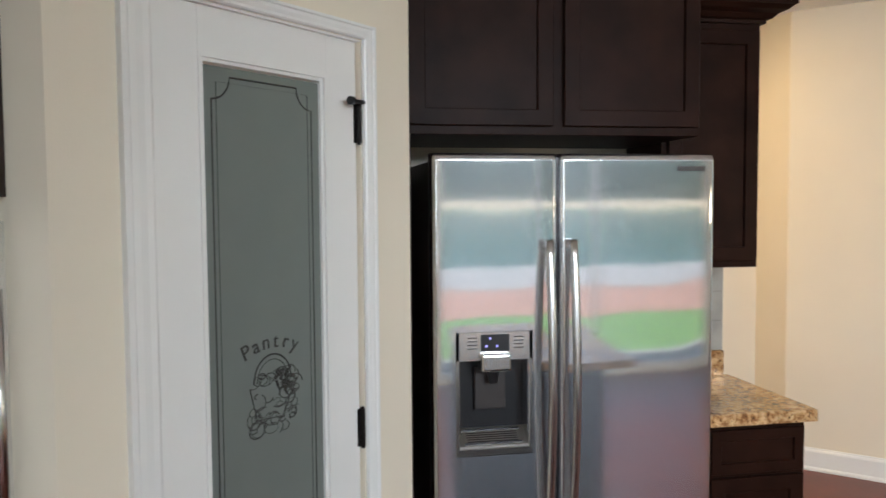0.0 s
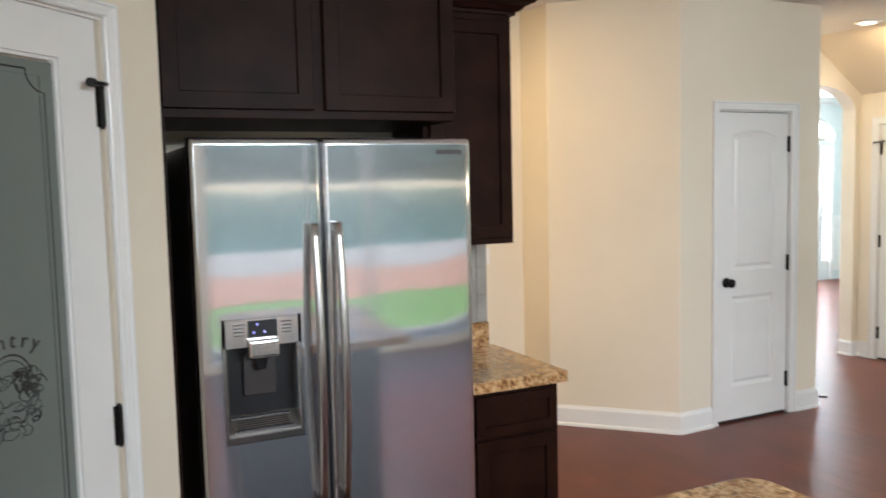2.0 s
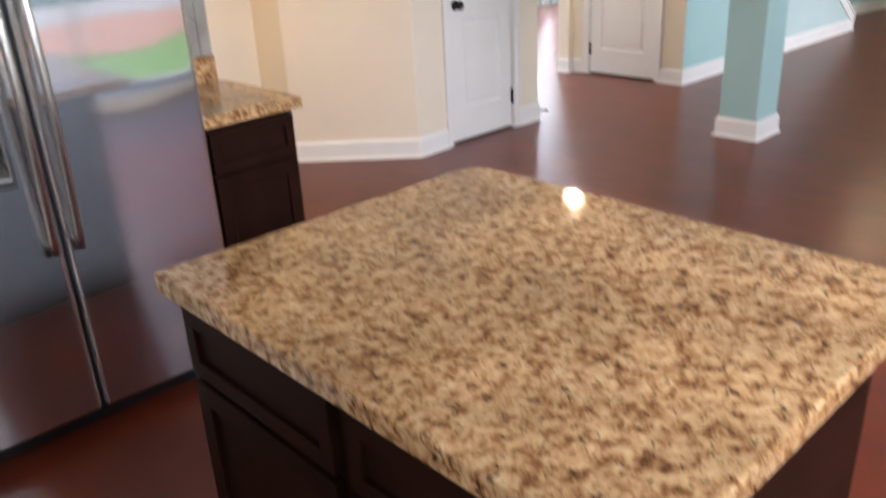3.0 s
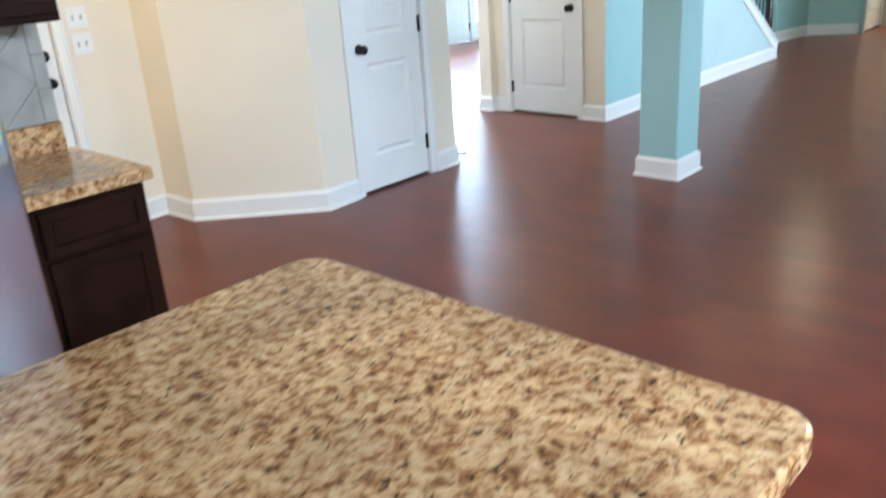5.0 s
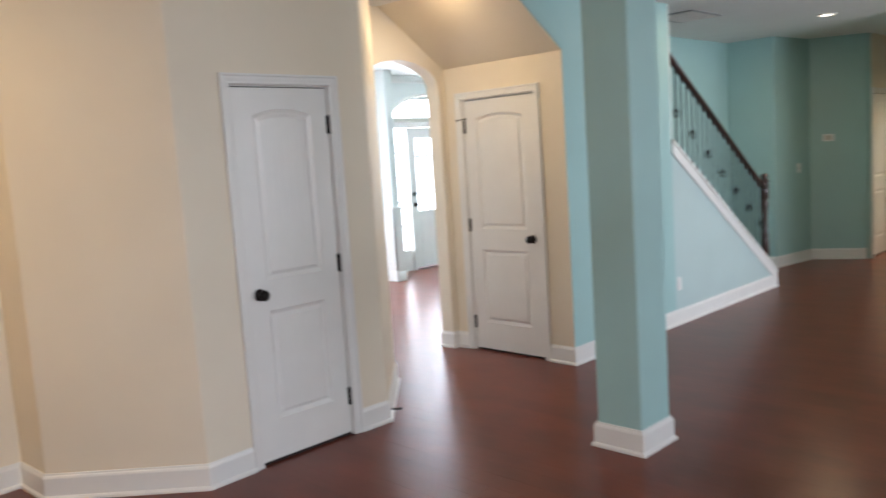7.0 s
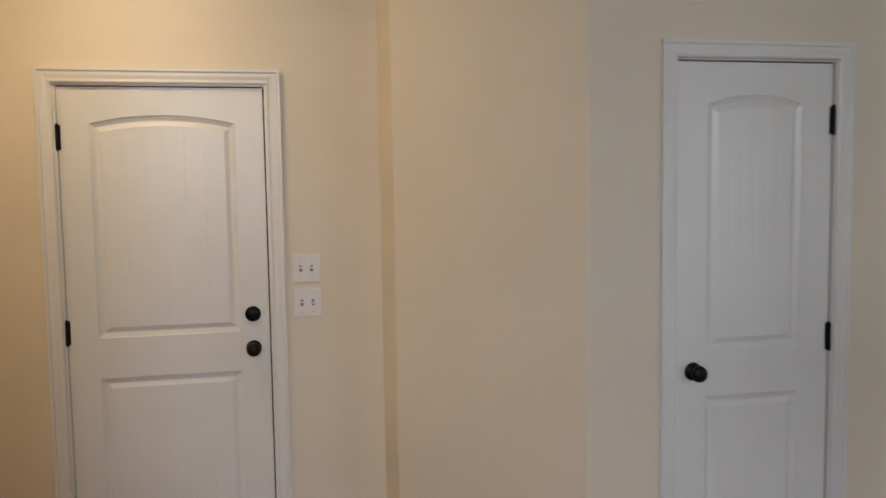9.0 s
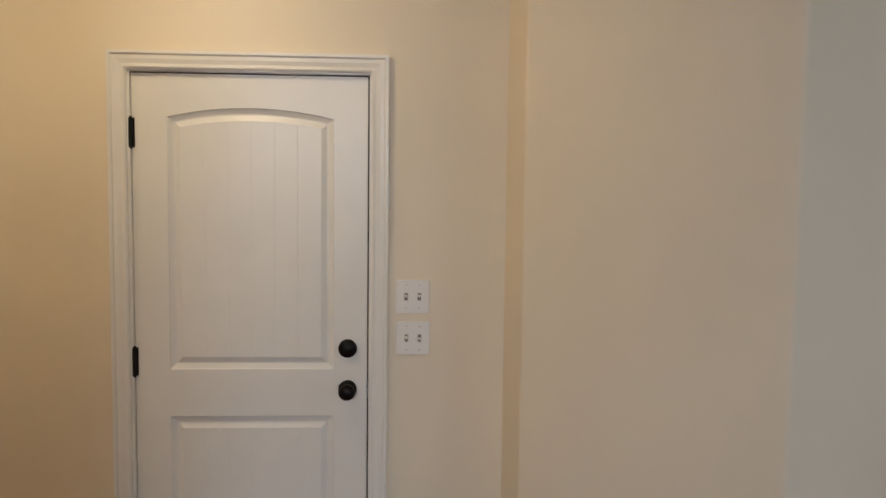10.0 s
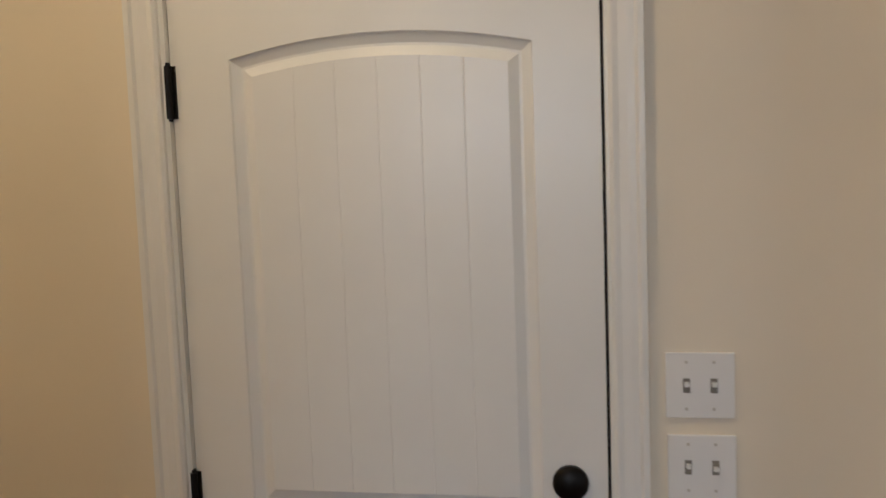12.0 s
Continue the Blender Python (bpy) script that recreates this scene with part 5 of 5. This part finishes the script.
# ---- foyer ----
FYD = 8.85
fdx = 10.60
d7 = thing("door_7", pose(fdx, FYD + 0.02, 0), "white front door with a glazed upper half and sidelights", "front door", "", "structure")
bm = bmesh.new()
W = 0.914
box(0, 0.14, 0, 0.045, 0.02, 2.03, 0.002, bm, 1)
box(W - 0.14, W, 0, 0.045, 0.02, 2.03, 0.002, bm, 1)
box(0.14, W - 0.14, 0, 0.045, 0.02, 0.84, bm=bm)
box(0.14, W - 0.14, 0, 0.045, 1.89, 2.03, bm=bm)
sl = part("slab", bm, M_TRIM, d7)
part("lower_panel", box(0.17, W - 0.17, -0.006, -0.0005, 0.20, 0.70, 0.005, seg=1), M_TRIM, sl)
pg = part("glass_pane", box(0.14, W - 0.14, 0.018, 0.024, 0.84, 1.89), M_GLASS, sl)
pg.visible_shadow = False
for k in range(1, 3):
    x = 0.14 + (W - 0.28) * k / 3
    part("muntin", box(x - 0.013, x + 0.013, 0.002, 0.036, 0.84, 1.89), M_TRIM, sl)
for k in range(1, 4):
    z = 0.84 + 1.05 * k / 4
    part("muntin", box(0.14, W - 0.14, 0.004, 0.034, z - 0.013, z + 0.013), M_TRIM, sl)
part("knob", knob(0.065, 0.94), M_BRONZE, d7, "", True)
turn = Matrix.Translation((0.065, 0, 1.09)) @ Euler((radians(90), 0, 0)).to_matrix().to_4x4()
part("deadbolt", lathe([(0.001, 0), (0.033, 0), (0.033, 0.010), (0.001, 0.016)], m=turn), M_BRONZE, d7, "", True)
bm = bmesh.new()
for a, c in ((-0.33, -0.27), (-0.05, -0.004), (W + 0.004, W + 0.05), (W + 0.27, W + 0.33)):
    box(a, c, -0.035, 0.10, 0.0, 2.10, 0.002, bm, 1)
box(-0.33, W + 0.33, -0.04, 0.10, 2.04, 2.1195, 0.002, bm, 1)
for a, c in ((-0.27, -0.05), (W + 0.05, W + 0.27)):
    box(a, c, 0, 0.05, 0.0, 0.30, bm=bm)
    for k in range(1, 5):
        box(a, c, 0.004, 0.036, 0.30 + 1.74 * k / 5 - 0.013, 0.30 + 1.74 * k / 5 + 0.013, bm=bm)
part("frame", bm, M_TRIM, d7, "white frame of door and sidelights")
for a, c in ((-0.27, -0.05), (W + 0.05, W + 0.27)):
    pg = part("sidelight_pane", box(a, c, 0.018, 0.024, 0.30, 2.04), M_GLASS, d7)
    pg.visible_shadow = False
for z in (1.83, 1.04, 0.24):
    part("hinge", hinge(W + 0.002, z), M_BRONZE, d7, "dark bronze butt hinge")
# fan light over the door
fl = thing("window_1", pose(fdx + W / 2, FYD, 2.12), "white arched fan light over the front door", "window", "", "structure")
arcp = [(0.775 * math.cos(math.pi * k / 24), 0.06 + 0.32 * math.sin(math.pi * k / 24)) for k in range(25)]
bm = bmesh.new()
tube([(x, -0.01, z) for x, z in arcp], 0.03, bm, 6)
part("arched_frame", bm, M_TRIM, fl)
pg = part("pane", prism(arcp, 0.02, 0.026), M_GLASS, fl)
pg.visible_shadow = False
for k in (1, 2, 3):
    a = math.pi * k / 4
    part("muntin", tube([(0.12 * math.cos(a), 0.015, 0.06 + 0.06 * math.sin(a)), (0.75 * math.cos(a), 0.015, 0.06 + 0.32 * math.sin(a))], 0.009, sides=6), M_TRIM, fl)
# unseen window, added to frame the foyer's side fill
w5 = thing("window_5", pose(0, 0, 0), "white framed unseen window added to let light into the foyer", "window", "", "structure")
bm = bmesh.new()
for a in ((6.6, 6.66, 0.6, 2.3), (8.84, 8.9, 0.6, 2.3), (6.66, 8.84, 0.6, 0.66), (6.66, 8.84, 2.24, 2.3), (7.72, 7.78, 0.66, 2.24)):
    box(a[0], a[1], 8.87, 8.95, a[2], a[3], bm=bm)
part("window_frame", bm, M_TRIM, w5)
pg = part("pane", box(6.66, 8.84, 8.905, 8.911, 0.66, 2.24), M_GLASS, w5)
pg.visible_shadow = False
# panelled wing wall
structure("wall_foyer_wing", box(9.74, 9.86, 8.32, 8.849, 0, CEIL), M_TEALPALE, "pale wing wall beside the front door", "wall")
wn_ = thing("wainscot", pose(0, 0, 0), "white wainscot panelling on the foyer walls", "wainscot", "", "structure")
part("panel", box(9.722, 9.739, 8.30, 8.848, 0.0, 0.95), M_TRIM, wn_)
part("panel", box(9.722, 9.88, 8.300, 8.319, 0.0, 0.95), M_TRIM, wn_)
part("cap", box(9.70, 9.90, 8.285, 8.849, 0.951, 0.985, 0.005), M_TRIM, wn_)
part("base", box(9.708, 9.885, 8.288, 8.849, 0.0005, 0.135, 0.004), M_TRIM, wn_)
for z0, z1 in ((0.24, 0.80),):
    bm = bmesh.new()
    for a in ((8.38, 8.40, z0, z1), (8.76, 8.78, z0, z1), (8.40, 8.76, z0, z0 + 0.02), (8.40, 8.76, z1 - 0.02, z1)):
        box(9.712, 9.7215, a[0], a[1], a[2], a[3], 0.002, bm, 1)
    part("panel_moulding", bm, M_TRIM, wn_)
part("panel", box(11.850, 12.298, 8.832, 8.848, 0.136, 0.95), M_TRIM, wn_)
part("cap", box(11.850, 12.298, 8.822, 8.848, 0.951, 0.985, 0.005), M_TRIM, wn_)
bm = bmesh.new()
for a in ((11.92, 11.94, 0.24, 0.80), (12.21, 12.23, 0.24, 0.80), (11.94, 12.21, 0.24, 0.26), (11.94, 12.21, 0.78, 0.80)):
    box(a[0], a[1], 8.824, 8.8315, a[2], a[3], 0.002, bm, 1)
part("panel_moulding", bm, M_TRIM, wn_)
bm = sweep([(5.0, AY + 0.16), (5.0, 8.85), (12.3, 8.85), (12.3, 5.2)], [(o, CEIL - 0.10 + z) for o, z in CROWN])
structure("crown_moulding", bm, M_TRIM, "white crown moulding round the foyer", "moulding")

# ---- glazed openings behind ----
def glazing(name, x0, x1, z0, z1, n, label, rail=None):
    g = thing(name, pose(0, 0, 0), label, "window", "", "structure")
    y0, y1 = SY - WT + 0.02, SY - 0.02
    bm = bmesh.new()
    box(x0, x1, y0, y1, z0, z0 + 0.06, bm=bm)
    box(x0, x1, y0, y1, z1 - 0.06, z1, bm=bm)
    box(x0, x0 + 0.05, y0, y1, z0 + 0.06, z1 - 0.06, bm=bm)
    box(x1 - 0.05, x1, y0, y1, z0 + 0.06, z1 - 0.06, bm=bm)
    part("window_frame", bm, M_TRIM, g)
    for k in range(1, n):
        x = x0 + (x1 - x0) * k / n
        part("mullion", box(x - 0.045, x + 0.045, y0, y1, z0 + 0.06, z1 - 0.06), M_TRIM, g)
    if rail:
        part("rail", box(x0 + 0.05, x1 - 0.05, y0 + 0.01, y1 - 0.01, rail - 0.025, rail + 0.025), M_TRIM, g)
    p = part("pane", box(x0 + 0.05, x1 - 0.05, SY - WT / 2 - 0.003, SY - WT / 2 + 0.003, z0 + 0.06, z1 - 0.06), M_GLASS, g)
    p.visible_shadow = False
    return g


glazing("window_2", 1.7, 5.7, 0.05, 2.6, 2, "white framed glazed patio doors to the garden", 2.08)
glazing("window_3", 8.0, 11.2, 0.5, 2.5, 3, "white framed triple living room window", 1.5)
# unseen window, added round the fill light in the left kitchen wall
g = thing("window_4", pose(0, 0, 0), "white framed unseen window added in the kitchen's left wall for its light", "window", "", "structure")
bm = bmesh.new()
for a in ((-1.6, -1.55, 1.05, 2.25), (0.35, 0.4, 1.05, 2.25), (-1.55, 0.35, 1.05, 1.1), (-1.55, 0.35, 2.2, 2.25), (-0.625, -0.575, 1.1, 2.2)):
    box(-0.10, -0.01, a[0], a[1], a[2], a[3], bm=bm)
part("window_frame", bm, M_TRIM, g)
p = part("pane", box(-0.066, -0.060, -1.55, 0.35, 1.1, 2.2), M_GLASS, g)
p.visible_shadow = False
structure("wall_living_end", box(FX + WT + 0.001, FX + WT + 0.11, SY - WT, -0.9, 0, LH), M_TEAL, "outer end wall", "wall")

# ---- garden and lake behind the house ----
GZ = -0.30
structure("ground", slab([(-400, -700), (400, -700), (400, SY - WT - 0.02), (-400, SY - WT - 0.02)], GZ - 0.2, GZ), M_GRASS, "mown green lawn behind the house", "lawn")
# unseen front ground, added and kept pale so the door's panes look bright
structure("ground_front", slab([(-400, 9.2), (400, 9.2), (400, 500), (-400, 500)], GZ - 0.2, GZ), M_CONCRETE, "pale ground added beyond the entrance as a bright backdrop", "drive")
structure("porch", box(8.5, 13.0, 9.03, 11.5, -0.25, -0.03), M_GROUT, "pale concrete entrance porch", "porch")
structure("pavement_patio", box(-1.0, 12.5, -3.7, SY - WT - 0.03, GZ, -0.06, 0.01), M_CONCRETE, "pale concrete patio behind the house", "patio")
bed = bmesh.new()
rnd = random.Random(3)
nx, ny = 40, 6
g = {}
for i in range(nx + 1):
    for j in range(ny + 1):
        f = j / ny
        g[i, j] = bed.verts.new((-30 + 60 * i / nx, -7.8 - 4.4 * f, GZ + 0.01 + 0.10 * math.sin(math.pi * min(1, f * 0.95)) + rnd.uniform(-0.02, 0.02) * (0 < j < ny)))
for i in range(nx):
    for j in range(ny):
        bed.faces.new((g[i, j], g[i + 1, j], g[i + 1, j + 1], g[i, j + 1]))
tagged(finish("planting_bed", bed, M_MULCH), "long bed of reddish pine straw at the lawn's edge", "bed")
structure("path", box(-60, 60, -16.8, -12.3, GZ + 0.004, GZ + 0.03), M_CONCRETE, "pale concrete path along the shore", "path")
structure("water", box(-390, 390, -230, -16.9, GZ + 0.004, GZ + 0.02), M_WATER, "still green lake behind the garden", "water")
bank = prism([(-231, GZ), (-231, GZ + 0.3), (-239, GZ + 2.4), (-262, GZ + 2.6), (-262, GZ)], -380, 380)
ob = structure("ground_far_bank", bank, M_SAND, "pale dry bank across the lake", "bank")
ob.matrix_world = pose(0, 0, 0, 0, 0, 90) @ Matrix.Scale(-1, 4, (0, 1, 0))
hv, hf = [], []
rnd = random.Random(5)
for k in range(9000):
    x = rnd.uniform(-260, 320)
    top = 21 + 3 * math.sin(x * 0.11) + 2 * math.sin(x * 0.37 + 1)
    p = Vector((x, -250 + rnd.gauss(0, 3), 1.9 + top * rnd.random() ** 0.7))
    u = Vector((rnd.gauss(0, 1), rnd.gauss(0, 0.6), rnd.gauss(0, 1))).normalized() * rnd.uniform(1.2, 2.6)
    w = u.orthogonal().normalized() * rnd.uniform(0.9, 1.8)
    n = len(hv)
    hv += [tuple(p - u), tuple(p + w), tuple(p + u), tuple(p - w)]
    hf.append((n, n + 1, n + 2, n + 3))
me = bpy.data.meshes.new("far_woods")
me.from_pydata(hv, [], hf)
me.materials.append(M_LEAF)
tagged(new("far_woods", me), "far green woods along the lake's other shore", "woods", "", "stuff")

# ---- floor: planks ----
fl_ob = structure("floor", box(-0.2, 14.59, -2.2, 9.0, -0.12, -0.0012), M_GAP, "dark reddish hand-scraped hardwood floor", "floor")
rnd = random.Random(21)
PWD = 0.127
lengths = (0.61, 0.92, 1.22, 1.52)
plank_me = {}


def plank_box(L):
    e, g = 0.0003, 0.0
    bm = bmesh.new()
    lo = [bm.verts.new(p) for p in ((g, g, -0.001), (PWD - g, g, -0.001), (PWD - g, L - g, -0.001), (g, L - g, -0.001))]
    hi = [bm.verts.new(p) for p in ((e, e, 0), (PWD - e, e, 0), (PWD - e, L - e, 0), (e, L - e, 0))]
    for k in range(4):
        bm.faces.new((lo[k], lo[(k + 1) % 4], hi[(k + 1) % 4], hi[k]))
    bm.faces.new(hi)
    return bm


count = 0
vs, fs = [], []
x = -0.1
while x < 14.48:
    y = -2.1 - rnd.uniform(0, 1.2)
    while y < 8.8:
        L = rnd.choice(lengths)
        y0, y1 = max(y, -2.1), min(y + L, 8.84)
        if 2.7 < x < 6.3 and 0.2 < y < 3.4 and count < 300:
            if L not in plank_me:
                ob = finish("plank", plank_box(L), M_FLOOR, fl_ob)
                plank_me[L] = ob.data
            else:
                ob = new("plank", plank_me[L])
                ob.parent = fl_ob
            ob.location = (x, y, 0.0)
            count += 1
        elif y1 > y0 + 0.02:
            n, e, g, dz = len(vs), 0.0, 0.0, 0.0
            vs += [(x + g, y0 + g, -0.001), (x + PWD - g, y0 + g, -0.001), (x + PWD - g, y1 - g, -0.001), (x + g, y1 - g, -0.001),
                   (x + e, y0 + e, dz), (x + PWD - e, y0 + e, dz), (x + PWD - e, y1 - e, dz), (x + e, y1 - e, dz)]
            fs += [(n, n + 1, n + 5, n + 4), (n + 1, n + 2, n + 6, n + 5), (n + 2, n + 3, n + 7, n + 6), (n + 3, n, n + 4, n + 7), (n + 4, n + 5, n + 6, n + 7)]
        y += L
    x += PWD
me = bpy.data.meshes.new("planks")
me.from_pydata(vs, [], fs)
me.shade_flat()
me.materials.append(M_FLOOR)
ob = new("planks", me)
ob.parent = fl_ob
tagged(ob, kind="stuff")
